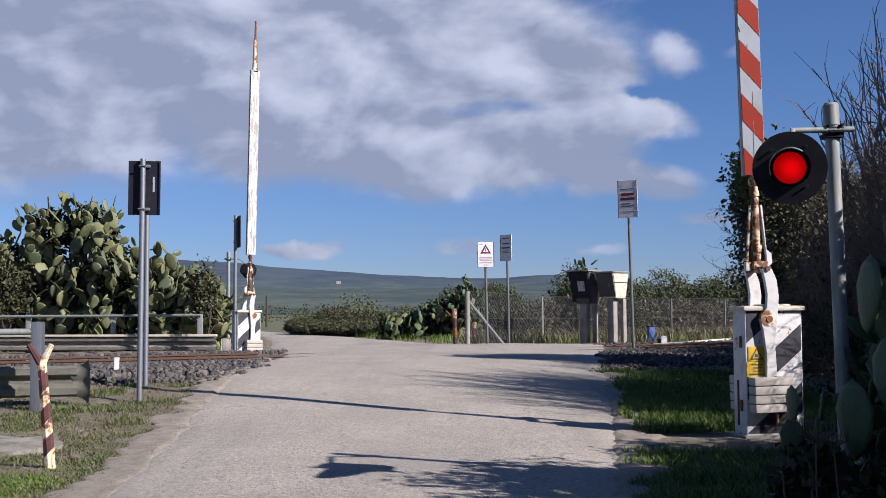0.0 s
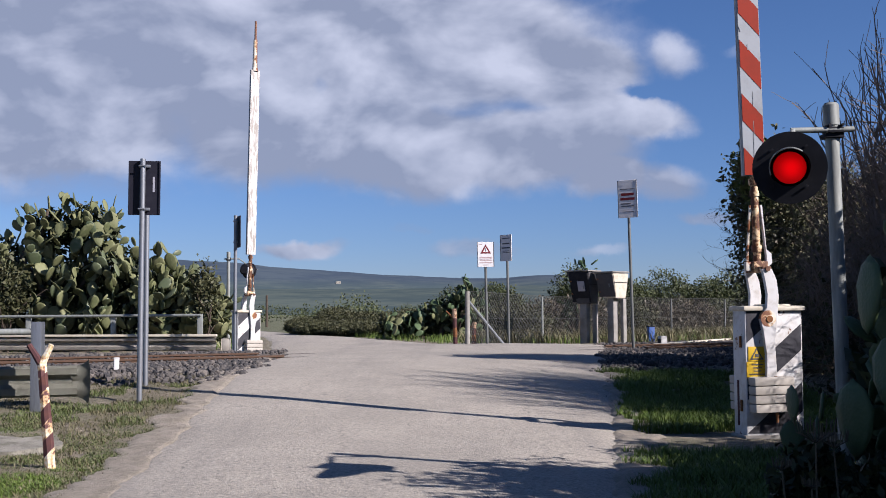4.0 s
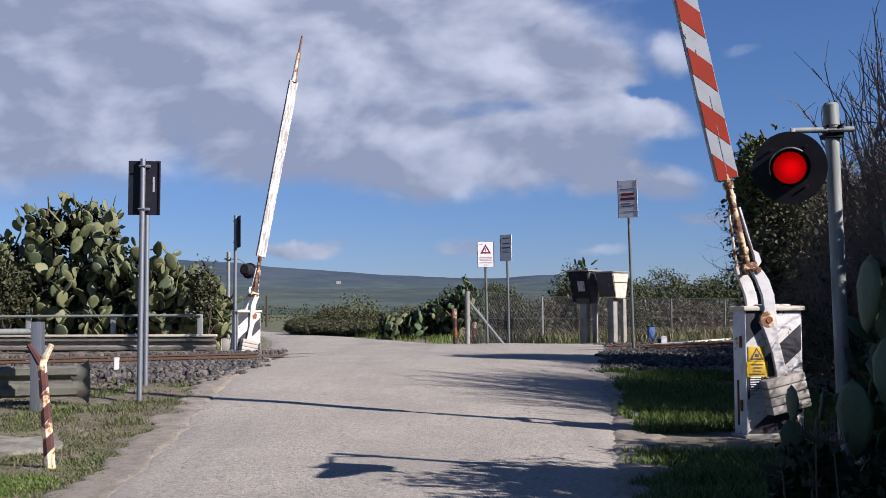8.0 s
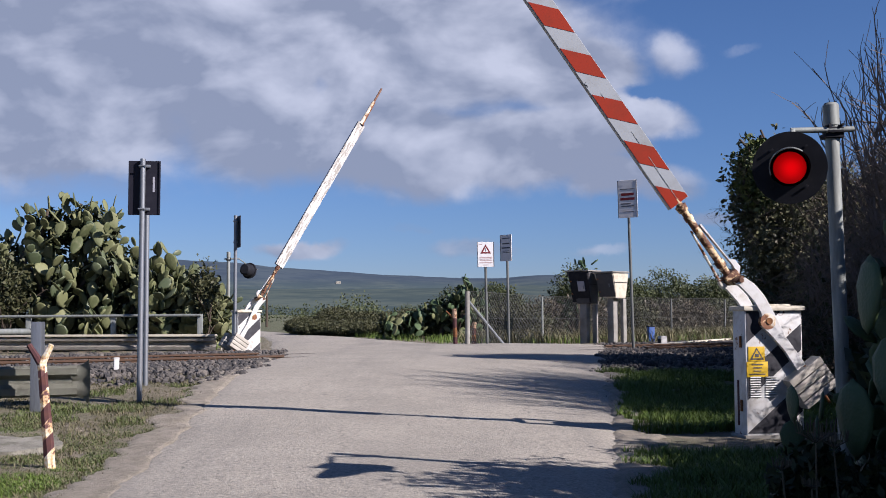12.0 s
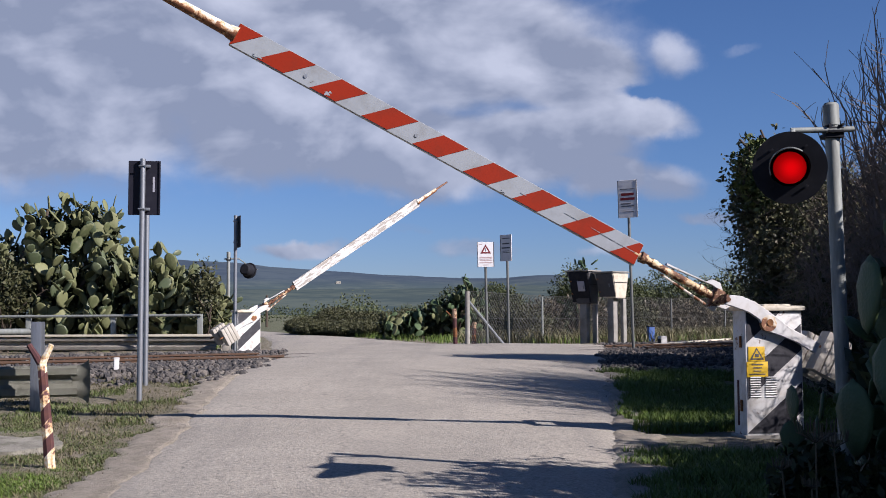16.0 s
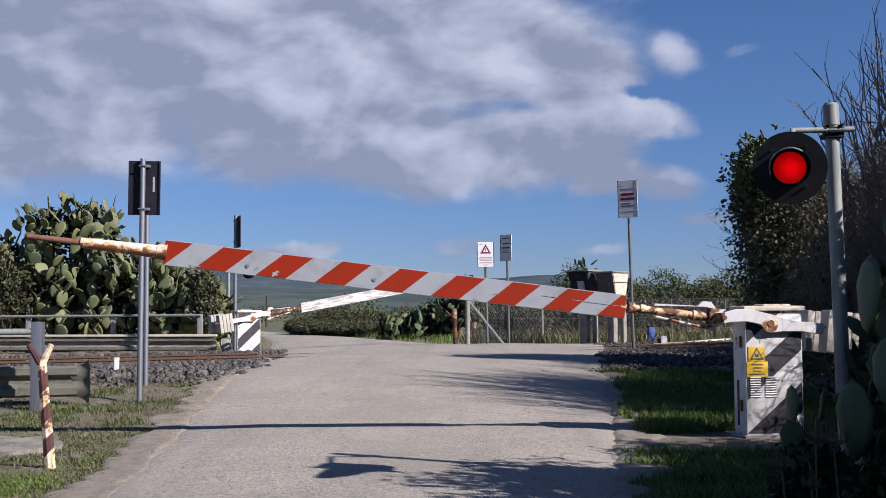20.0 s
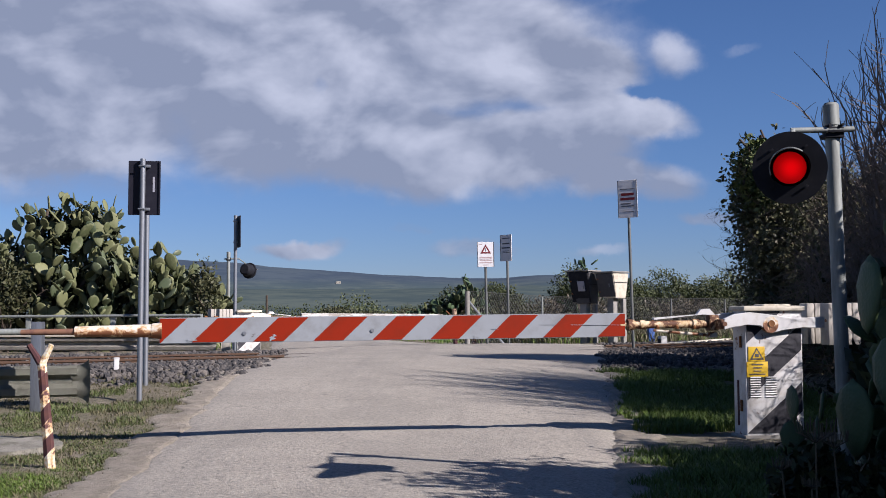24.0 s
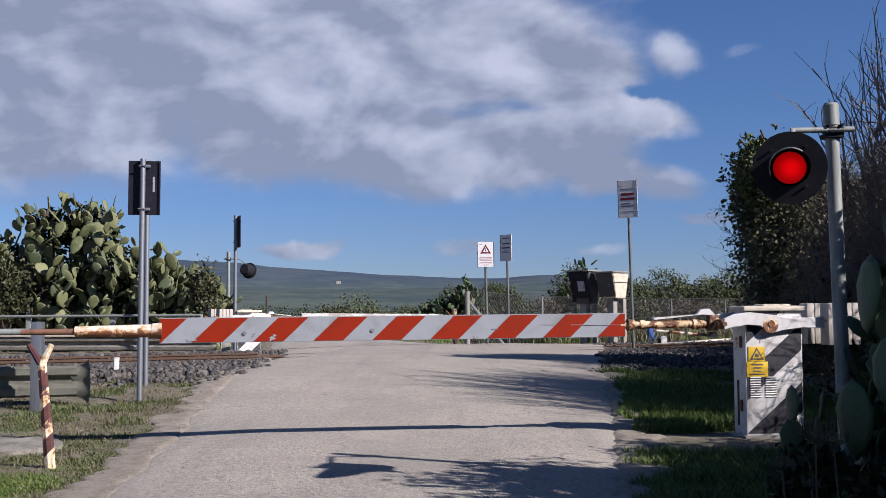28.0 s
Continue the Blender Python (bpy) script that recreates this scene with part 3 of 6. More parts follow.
def scatter(name, mat, spots, shapes, rng, label, category, lo, hi, parent=None):
    """Many small solid pieces as one mesh: spots are places, shapes the forms to pick from."""
    verts, faces, base = [], [], 0
    for p in spots:
        v, f = rng.choice(shapes)
        turn = np.array(Euler((rng.uniform(0, 6), rng.uniform(0, 6), rng.uniform(0, 6))).to_matrix())
        size = rng.uniform(lo, hi)
        verts.extend(((v * size) @ turn.T + np.array(p)).tolist())
        faces.extend([tuple(i + base for i in q) for q in f])
        base += len(v)
    ob = new(name, raw_mesh(name, verts, faces, mat))
    if parent:
        ob.parent = parent
    return tagged(ob, label, category, kind="stuff")


def build_ballast():
    rng = random.Random(4)
    shapes = [stone_shape(rng) for _ in range(8)]
    spots = []
    while len(spots) < 19000:
        a, s = rng.uniform(-9, 14), rng.uniform(-6.2, 2.6)
        p = TRACK_MID + TRACK_WAY * a + TRACK_SIDE * s
        if s < -5.4 and p.x < 0 or s < -3 and rng.random() < (ease(-3, -5.4, s) * 0.75 if p.x < 0 else ease(-4.6, -6.2, s)):
            continue
        if s < -4.0 and p.x > 0 and rng.random() < 0.15:
            continue
        if on_road(p.x, p.y, -0.25 + 0.35 * noise.noise((p.y, 0, 4))) or not -9.5 < p.x < 9:
            continue
        spots.append((p.x, p.y, lie(p.x, p.y) + rng.uniform(-0.01, 0.035) - (0.04 if abs(s) < 1.6 else 0)))
    scatter("ballast", "stone", spots, shapes, rng, "grey and brown crushed stone ballast beside the track", "ballast", 0.026, 0.06)
    loose = []
    for _ in range(1500):
        y = rng.uniform(6.5, 19)
        x = edge_at(ROAD_L, y) + rng.gauss(-0.22, 0.30) if rng.random() < 0.92 else edge_at(ROAD_R, y) + rng.gauss(0.1, 0.2)
        loose.append((x, y, lie(x, y) + 0.012))
    scatter("gravel", "pebble", loose, shapes, rng, "loose gravel along the road edge", "gravel", 0.003, 0.009)


# ---- level crossing barrier ----
BOARD0, BOARD1, TIP, HALF = 1.286, 5.225, 6.29, 0.103
CAB_W, CAB_D, CAB_H, PIVOT_H = 0.54, 0.25, 1.17, 1.05


def build_barrier():
    """The boom lies along -x from its pivot when closed; the front looks to -y."""
    bar = thing("crossing_barrier", "white level crossing barrier machine with black stripes and striped boom", "barrier")
    bm = B()
    box(bm, (0, 0, 0.59), (CAB_W, CAB_D, 1.10), None, 0.012)
    body = part("cabinet", bm, "white", bar, "dented white steel cabinet with rust and diagonal bands")
    bm = B()
    box(bm, (0, 0, 0.0), (CAB_W + 0.05, CAB_D + 0.05, 0.09), None, 0.01)
    part("plinth", bm, "concrete", bar, "low concrete base")
    bm = B()
    box(bm, (0, 0, 1.155), (CAB_W + 0.05, CAB_D + 0.07, 0.045), None, 0.02)
    box(bm, (0.05, 0, 1.18), (0.26, 0.20, 0.025), None, 0.012)
    part("lid", bm, "cream_stone", bar, "rounded weathered lid")
    half = CAB_W / 2 - 0.012
    for front, y in ((True, -CAB_D / 2), (False, CAB_D / 2)):
        for low, high in ((0.03, 0.285), (0.57, 0.80), (1.07, 1.4)):
            poly = [(-half, 0.06), (half, 0.06), (half, 1.13), (-half, 1.13)]
            poly = clip_line(poly, -0.84 if front else 0.84, 1.0, low)
            poly = clip_line(poly, 0.84 if front else -0.84, -1.0, -high)
            if len(poly) > 2:
                bm = B()
                slab(bm, poly, y - 0.003, y + 0.003)
                part("black_band", bm, "black_band", body, "black diagonal band", smooth=False)
    for k in range(9):
        for cx in (-0.185, -0.04):
            bm = B()
            box(bm, (cx, -CAB_D / 2 - 0.006, 0.38 + k * 0.021), (0.10, 0.014, 0.009), Matrix.Rotation(-0.6, 4, "X"))
            part("vent_slat", bm, "white", body, smooth=False)
    bm = B()
    box(bm, (-0.17, -CAB_D / 2 - 0.005, 0.755), (0.155, 0.006, 0.13), None, 0.002)
    sign = part("warning_plate", bm, "yellow", body, "yellow warning plate with triangle")
    bm = B()
    tri = [(-0.235, 0.705), (-0.105, 0.705), (-0.17, 0.812)]
    slab(bm, tri, -CAB_D / 2 - 0.0105, -CAB_D / 2 - 0.0085)
    part("triangle", bm, "ink", sign, smooth=False)
    bm = B()
    slab(bm, [(-0.214, 0.717), (-0.126, 0.717), (-0.17, 0.790)], -CAB_D / 2 - 0.0125, -CAB_D / 2 - 0.011)
    part("triangle_field", bm, "yellow", sign, smooth=False)
    bm = B()
    box(bm, (-0.17, -CAB_D / 2 - 0.014, 0.742), (0.035, 0.003, 0.03), None, 0.001)
    part("symbol", bm, "ink", sign)
    bm = B()
    box(bm, (-0.165, -CAB_D / 2 - 0.005, 0.62), (0.20, 0.006, 0.135), None, 0.002)
    low = part("notice_plate", bm, "yellow", body, "yellow notice plate with dark lettering")
    for k, w in enumerate((0.11, 0.085, 0.07, 0.15)):
        bm = B()
        box(bm, (-0.165, -CAB_D / 2 - 0.010, 0.662 - 0.028 * k), (w, 0.003, 0.009))
        part("text_bar", bm, "ink", low)
    for z in (0.30, 0.86):
        bm = B()
        rod(bm, (-CAB_W / 2 - 0.012, -0.05, z - 0.05), (-CAB_W / 2 - 0.012, -0.05, z + 0.05), 0.012, seg=8)
        part("hinge", bm, "rusty", body)
    bm = B()
    box(bm, (-CAB_W / 2 - 0.002, 0.03, 0.32), (0.008, 0.034, 0.40), None, 0.0035)
    part("rust_strip", bm, "rust_dark", body, "rusted through seam")

    # boom, built closed, in the space of its pivot
    pivot = Vector((-0.04, 0, PIVOT_H))
    bm = B()
    rod(bm, (-0.46, 0, 0), (-BOARD0 - 0.05, 0, 0), 0.034, 0.033, 16)
    rod(bm, (-0.60, 0, 0), (-0.66, 0, 0), 0.045, 0.045, 16)
    rod(bm, (-1.10, 0, 0), (-1.15, 0, 0), 0.041, 0.041, 16)
    rod(bm, (-1.20, 0, 0), (-1.26, 0, 0), 0.046, 0.052, 16)
    boom = part("boom", bm, "flaking", bar, "cream boom tube flaking to rust")
    boom.matrix_basis = Matrix.Translation(pivot)
    for y in (-0.165, 0.165):
        bm = B()
        shape = [(0.60, -0.05), (0.60, 0.055), (0.20, 0.045), (0.05, 0.07), (-0.06, 0.085), (-0.20, 0.10), (-0.34, 0.085), (-0.44, 0.045),
                 (-0.44, -0.05), (-0.36, -0.03), (-0.22, -0.01), (-0.10, -0.02), (0.0, -0.085), (0.12, -0.06), (0.30, -0.04)]
        slab(bm, shape, y - 0.02, y + 0.02)
        bmesh.ops.bevel(bm, geom=bm.edges[:], offset=0.004, segments=1, affect="EDGES")
        part("side_arm", bm, "white", boom, "white flat steel arm with rusty pivot", smooth=False)
        bm = B()
        rod(bm, (0, y - 0.03, 0), (0, y + 0.03, 0), 0.030, seg=16)
        part("pivot_boss", bm, "rusty", boom, "rust-stained round boss")
        bm = B()
        rod(bm, (-0.005, y - 0.0225, -0.01), (-0.005, y + 0.0225, -0.01), 0.072, seg=24)
        part("pivot_plate", bm, "end_tube", boom, "rust-stained cream plate round the pivot")
        for k in range(4):
            bm = B()
            box(bm, (0.54 + 0.078 * k, y + (0.02 if y > 0 else -0.02), -0.01), (0.072, 0.15, 0.37), None, 0.012)
            part("counterweight", bm, "weathered_beam", boom, "white cast weight plate")
        bm = B()
        rod(bm, (0.50, y + (0.05 if y > 0 else -0.05), 0.02), (0.90, y + (0.05 if y > 0 else -0.05), 0.02), 0.014, seg=8)
        part("weight_bolt", bm, "rusty", boom)
    bm = B()
    box(bm, (-0.44, 0, 0.0), (0.05, 0.36, 0.085), None, 0.012)
    box(bm, (-0.47, 0, 0.01), (0.09, 0.11, 0.14), None, 0.015)
    rod(bm, (-0.44, -0.2, 0.0), (-0.44, 0.2, 0.0), 0.022, seg=10)
    part("yoke", bm, "flaking", boom, "rusted cross piece joining the arms")
    bm = B()
    slab(bm, [(-0.44, 0.075), (-0.50, 0.135), (-0.58, 0.13), (-0.62, 0.085), (-1.02, 0.060), (-1.02, 0.042), (-0.56, 0.085)], -0.02, 0.02)
    part("stay", bm, "white", boom, "white stay bracket")
    bm = B()
    rod(bm, (-0.45, 0.0, -0.105), (-1.02, 0.0, -0.050), 0.014, 0.011, seg=8)
    box(bm, (-0.47, 0.0, -0.095), (0.08, 0.05, 0.05), None, 0.008)
    part("stay_rod", bm, "cream", boom)
    for k, at in enumerate((-0.66, -0.82, -1.0)):
        bm = B()
        rod(bm, (at, -0.07, -0.03), (at, 0.07, 0.03), 0.012, seg=8)
        part("bolt", bm, "rusty", boom)
    bm = B()
    box(bm, (-(BOARD0 + BOARD1) / 2, -0.022, 0), (BOARD1 - BOARD0, 0.012, 2 * HALF), None, 0.003)
    box(bm, (-(BOARD0 + BOARD1) / 2, -0.008, HALF - 0.004), (BOARD1 - BOARD0, 0.024, 0.008))
    box(bm, (-(BOARD0 + BOARD1) / 2, -0.008, -HALF + 0.004), (BOARD1 - BOARD0, 0.024, 0.008))
    board = part("board", bm, "white_board", boom, "white reflective board with slanting stripes", smooth=False)
    bm = B()
    box(bm, (-(BOARD0 + BOARD1) / 2, 0.028, 0), (BOARD1 - BOARD0, 0.012, 2 * HALF), None, 0.003)
    for side in (-1, 1):
        box(bm, (-(BOARD0 + BOARD1) / 2, 0.012, side * (HALF - 0.0055)), (BOARD1 - BOARD0, 0.018, 0.008))
    part("rear_board", bm, "scraped", boom, "plain white rear board, scraped", smooth=False)
    top7, pitch = 1.823, 0.49
    for k in range(-1, 9):
        a = top7 + (7 - k) * pitch
        z0, z1, x0, x1 = -HALF + 0.006, HALF - 0.006, BOARD0 + 0.004, BOARD1 - 0.004
        poly = [(a, z1), (a - 0.245, z1), (a - 0.245 + 0.205, z0), (a + 0.205, z0)]
        poly = clip_line(clip_line(poly, 1, 0, x0), -1, 0, -x1)
        if len(poly) < 3:
            continue
        bm = B()
        slab(bm, [(-x, z) for x, z in poly], -0.0315, -0.0275)
        part("red_stripe", bm, "red_board", board, "red slanting stripe", smooth=False)
    for at, up, w, h in ((4.33, -0.075, 0.035, 0.026), (4.31, -0.052, 0.02, 0.016), (4.98, -0.08, 0.06, 0.016), (2.62, -0.085, 0.03, 0.018)):
        bm = B()
        slab(bm, [(-at + w * math.cos(q) * (0.6 + 0.4 * math.cos(3 * q)), up + h * math.sin(q) * (0.7 + 0.3 * math.sin(2 * q))) for q in np.linspace(0, 5.9, 9)], -0.0335, -0.030)
        part("paint_chip", bm, "white_board", board, "chipped pale patch", smooth=False)
    for at, up, w in ((1.56, 0.004, 0.44), (1.98, 0.012, 0.14), (2.45, -0.02, 0.06)):
        bm = B()
        box(bm, (-at, -0.0325, up), (w, 0.002, 0.0035), Matrix.Rotation(0.015, 4, "Y"))
        part("scratch", bm, "white_board", board, "pale scratch")
    for at, up in ((4.55, -0.03), (3.5, -0.02)):
        bm = B()
        rod(bm, (-at, -0.036, up), (-at, -0.029, up), 0.016, seg=10)
        part("rivet", bm, "galvanised", board)
    bm = B()
    rod(bm, (-BOARD1 + 0.02, 0, 0), (-BOARD1 - 0.06, 0, 0), 0.072, 0.058, 14)
    rod(bm, (-BOARD1 - 0.03, 0, 0), (-5.88, 0, 0), 0.054, 0.042, 14)
    part("end_tube", bm, "end_tube", boom, "cream end tube with rust at the joints")
    bm = B()
    rod(bm, (-5.86, 0, 0), (-TIP, 0, 0), 0.026, 0.022, 10)
    part("tip_rod", bm, "rust_tip", boom, "rusted tip rod")
    # the boom hangs a little below the line of its pivot
    for o in (boom, *boom.children_recursive):
        o.data.transform(Matrix.Translation((-0.012, 0, -0.028)))
    return bar, boom


# ---- crossing light ----
def build_signal():
    """Round light on a cross arm; its face looks to -y."""
    sig = thing("crossing_signal", "red crossing light with black round backboard on grey steel post", "signal light")
    bm = B()
    rod(bm, (0, 0, -0.1), (0, 0, 2.29), 0.0445, 0.0415, 20)
    part("post", bm, "dull_zinc", sig, "grey galvanised steel post")
    bm = B()
    rod(bm, (0, 0, 2.23), (0, 0, 2.355), 0.0485, 0.0485, 20)
    rod(bm, (0, 0, 2.355), (0, 0, 2.37), 0.0485, 0.035, 20)
    part("cap", bm, "dull_zinc", sig, "grey pipe cap")
    bm = B()
    rod(bm, (-0.27, -0.058, 2.196), (0.112, -0.058, 2.196), 0.018, seg=12)
    rod(bm, (-0.255, -0.058, 2.196), (-0.40, -0.36, 2.06), 0.015, seg=10)
    part("cross_arm", bm, "dull_zinc", sig, "thin cross pipe")
    bm = B()
    box(bm, (0, -0.03, 2.196), (0.10, 0.09, 0.035), None, 0.006)
    box(bm, (0.0, 0.0, 2.165), (0.115, 0.11, 0.03), None, 0.006)
    for x in (-0.04, 0.04):
        rod(bm, (x, -0.09, 2.222), (x, -0.02, 2.222), 0.009, seg=8)
    part("clamp", bm, "black_metal", sig, "dark bolted clamp")
    c = Vector((-0.427, -0.50, 1.915))
    aim = Vector((0, -1, 0)).rotation_difference(Vector((-0.298, -0.946, -0.125))).to_matrix()

    def aimed(bm):
        bmesh.ops.rotate(bm, verts=bm.verts, cent=c, matrix=aim)
        return bm
    bm = B()
    rod(bm, c + Vector((0, -0.018, 0)), c + Vector((0, 0.0, 0)), 0.204, seg=48)
    rod(bm, c + Vector((0, 0.0, 0)), c + Vector((0, 0.012, 0)), 0.204, 0.194, 48)
    back = part("backboard", aimed(bm), "black_metal", sig, "round black backboard")
    for ax, az in ((-0.10, 0.10), (0.085, 0.115), (0.085, -0.11), (-0.10, -0.11)):
        bm = B()
        box(bm, c + Vector((ax, -0.022, az)), (0.03, 0.01, 0.014), Matrix.Rotation(-0.6, 4, "Y"), 0.002)
        part("bolt", aimed(bm), "black_metal", back)
    bm = B()
    rod(bm, c + Vector((0, 0.01, 0)), c + Vector((0, 0.20, 0)), 0.165, 0.155, 24)
    rod(bm, c + Vector((0, 0.20, 0)), c + Vector((0, 0.25, 0)), 0.155, 0.11, 24)
    part("housing", aimed(bm), "black_metal", sig, "black lamp housing")
    bm = B()
    rod(bm, c + Vector((0, -0.03, 0)), c + Vector((0, -0.016, 0)), 0.089, 0.093, 36)
    part("lens", aimed(bm), "glow", sig, "glowing red lens with fine ribs")
    bm = B()
    rod(bm, c + Vector((0, -0.024, 0)), c + Vector((0, -0.017, 0)), 0.102, 0.106, 40)
    part("bezel", aimed(bm), "pit", sig, "deep black ring round the lens")
    # hood: an open half tube above the lens, longest at the top
    bm = B()
    ring = []
    for i in range(33):
        a = radians(-40 + 260 * i / 32)
        reach = 0.07 + 0.36 * max(0.0, math.sin(a + 0.15)) ** 0.8
        row = []
        for r in (0.104, 0.110):
            row.append(bm.verts.new(c + Vector((r * math.cos(a), -0.012, r * math.sin(a)))))
            row.append(bm.verts.new(c + Vector((r * math.cos(a), -0.012 - reach, r * math.sin(a)))))
        ring.append(row)
    for p, q in zip(ring, ring[1:]):
        bm.faces.new((p[0], p[1], q[1], q[0]))
        bm.faces.new((p[2], q[2], q[3], p[3]))
        bm.faces.new((p[1], p[3], q[3], q[1]))
    for p in (ring[0], ring[-1]):
        bm.faces.new((p[0], p[1], p[3], p[2]))
    bmesh.ops.recalc_face_normals(bm, faces=bm.faces)
    hood = part("hood", aimed(bm), "pit", sig, "black lamp hood")
    # highlight put in as a pale arc where the hood's edge catches light
    bm = B()
    edge = []
    for i in range(19):
        a = radians(55 + 145 * i / 18)
        reach = 0.07 + 0.36 * max(0.0, math.sin(a + 0.15)) ** 0.8
        edge.append(c + Vector((0.108 * math.cos(a), -0.012 - reach, 0.108 * math.sin(a))))
    for p, q in zip(edge, edge[1:]):
        rod(bm, p, q, 0.0045, seg=6)
    part("rim", aimed(bm), "dull_zinc", hood, "grey arc on the hood's edge for the light it catches")
    return sig


build_ground()
build_road()
build_shoulder(ROAD_L, 1, 4.0, 20.0, 0.20, 0.20, 3, "sandy trodden shoulder along the asphalt edge")
build_shoulder(ROAD_R, -1, 6.0, 17.5, 0.16, 0.26, 14, "earthy shoulder in the shade of the hedge")
build_hills()
build_farmhouse()
build_track()
build_ballast()

near_barrier, near_boom = build_barrier()
near_barrier.matrix_basis = pose(2.895, 9.885, -0.035, 0, 0, 10.4)
far_barrier = copy_thing(near_barrier, pose(-4.13, 23.13, lie(-4.13, 23.1) - 0.31, 0, 0, -140.8))
far_boom = [o for o in far_barrier.children if o.name.startswith("boom")][0]
tagged(far_barrier, "white crossing barrier beyond the track, seen from behind")

near_signal = build_signal()
near_signal.matrix_basis = pose(2.428, 6.70, 0.0, 0, -1.1, 0)
far_signal = copy_thing(near_signal, pose(-5.36, 27.5, 0.27, 0, 0, 180))
tagged(far_signal, "crossing light beyond the track, seen from behind")


# ---- signs, posts, rails and boxes ----
def text_bars(panel, rows, y, mat):
    for x, z, w, h in rows:
        bm = B()
        box(bm, (x, y, z), (w, 0.003, h))
        part("text_bar", bm, mat, panel)


def build_back_sign():
    ob = thing("crossing_sign", "dark back of a tall sign clamped to a galvanised post", "sign", pose(-3.34, 12.16, 0.14, 0, 0.3, 4))
    bm = B()
    rod(bm, (0, 0, -0.15), (0, 0, 2.68), 0.030, seg=16)
    part("post", bm, "galvanised", ob, "galvanised steel post")
    bm = B()
    box(bm, (0.012, 0.045, 2.36), (0.35, 0.012, 0.605), None, 0.004)
    panel = part("panel", bm, "panel_back", ob, "dark grey sign back", smooth=False)
    for x in (-0.155, 0.179):
        bm = B()
        box(bm, (x, 0.034, 2.36), (0.012, 0.02, 0.59))
        part("panel_rim", bm, "panel_back", panel)
    for z in (2.12, 2.60):
        bm = B()
        box(bm, (0.015, 0.02, z), (0.13, 0.035, 0.03), None, 0.005)
        rod(bm, (-0.04, -0.035, z), (0.05, -0.035, z), 0.008, seg=8)
        part("clamp", bm, "galvanised", ob, "bright steel clamp")
    bm = B()
    box(bm, (0.115, 0.038, 2.40), (0.022, 0.003, 0.17))
    part("sticker", bm, "sign_grey", panel, "worn grey sticker")
    ob2 = thing("sign_post", "second galvanised post standing close behind the sign", "post", pose(-3.69, 13.7, 0.2))
    bm = B()
    rod(bm, (0, 0, -0.15), (0, 0, 2.45), 0.032, seg=16)
    part("post", bm, "galvanised", ob2)
    bm = B()
    rod(bm, (0, 0, 2.45), (0, 0, 2.47), 0.034, seg=16)
    part("cap", bm, "black_metal", ob2)


def build_far_back_sign():
    ob = thing("crossing_sign", "narrow dark sign seen nearly edge on, on a grey post", "sign", pose(-4.32, 22.9, 0.28))
    bm = B()
    rod(bm, (0, 0, -0.15), (0, 0, 2.86), 0.036, seg=14)
    part("post", bm, "galvanised", ob)
    bm = B()
    box(bm, (0.05, 0.03, 2.52), (0.36, 0.014, 0.66), Matrix.Rotation(radians(-64), 4, "Z"), 0.004)
    part("panel", bm, "panel_back", ob, "dark sign panel turned aside", smooth=False)
    for z in (2.3, 2.74):
        bm = B()
        box(bm, (0.0, 0.0, z), (0.09, 0.09, 0.03), None, 0.004)
        part("clamp", bm, "galvanised", ob)


def build_notice(name, label, m, w, h, top, mat, rows, triangle=False):
    ob = thing(name, label, "sign", m)
    bm = B()
    rod(bm, (0, 0, -0.15), (0, 0, top - 0.02), 0.032, seg=14)
    part("post", bm, "dark_zinc", ob, "thin weathered steel post")
    bm = B()
    box(bm, (0, -0.045, top - h / 2), (w, 0.02, h), None, 0.006)
    panel = part("panel", bm, mat, ob, smooth=False)
    for z in (top - 0.2 * h, top - 0.8 * h):
        bm = B()
        box(bm, (0, -0.01, z), (0.11, 0.05, 0.03), None, 0.004)
        part("clamp", bm, "galvanised", ob)
    for side in (-1, 1):
        bm = B()
        box(bm, (side * (w / 2 - 0.008), -0.058, top - h / 2), (0.014, 0.006, h - 0.01))
        part("rim", bm, "ink", panel)
    for x, z, bw, bh, ink in rows:
        bm = B()
        box(bm, (x * w, -0.0575, top - z * h), (bw * w, 0.003, bh * h))
        part("text_bar", bm, ink, panel)
    if triangle:
        for size, mat2, y in ((0.150, "ink_red", -0.0575), (0.080, "sign_white", -0.060)):
            bm = B()
            cz = top - 0.34 * h
            slab(bm, [(size * math.cos(a), cz + size * math.sin(a)) for a in (radians(90), radians(210), radians(330))], y - 0.001, y + 0.001)
            part("triangle", bm, mat2, panel, smooth=False)
        bm = B()
        box(bm, (0, -0.0625, cz + 0.018), (0.018, 0.002, 0.07))
        box(bm, (0, -0.0625, cz - 0.033), (0.018, 0.002, 0.016))
        part("exclamation_mark", bm, "ink", panel)
    return ob


def w_beam(bm, a, b, mid, high, depth=0.045):
    """A W-shaped crash barrier beam from a to b (x, y)."""
    a, b = Vector((*a, 0)), Vector((*b, 0))
    way = (b - a).normalized()
    side = Vector((way.y, -way.x, 0))
    prof = [(-0.5, 0.0), (-0.42, 1.0), (-0.22, 1.0), (-0.08, 0.0), (0.08, 0.0), (0.22, 1.0), (0.42, 1.0), (0.5, 0.0)]
    rows = []
    for p in (a, b):
        rows.append([bm.verts.new(p + side * (d * depth) + Vector((0, 0, mid + f * high))) for f, d in prof])
    for i in range(len(prof) - 1):
        bm.faces.new((rows[0][i], rows[1][i], rows[1][i + 1], rows[0][i + 1]))
    bmesh.ops.solidify(bm, geom=bm.faces[:], thickness=0.006)


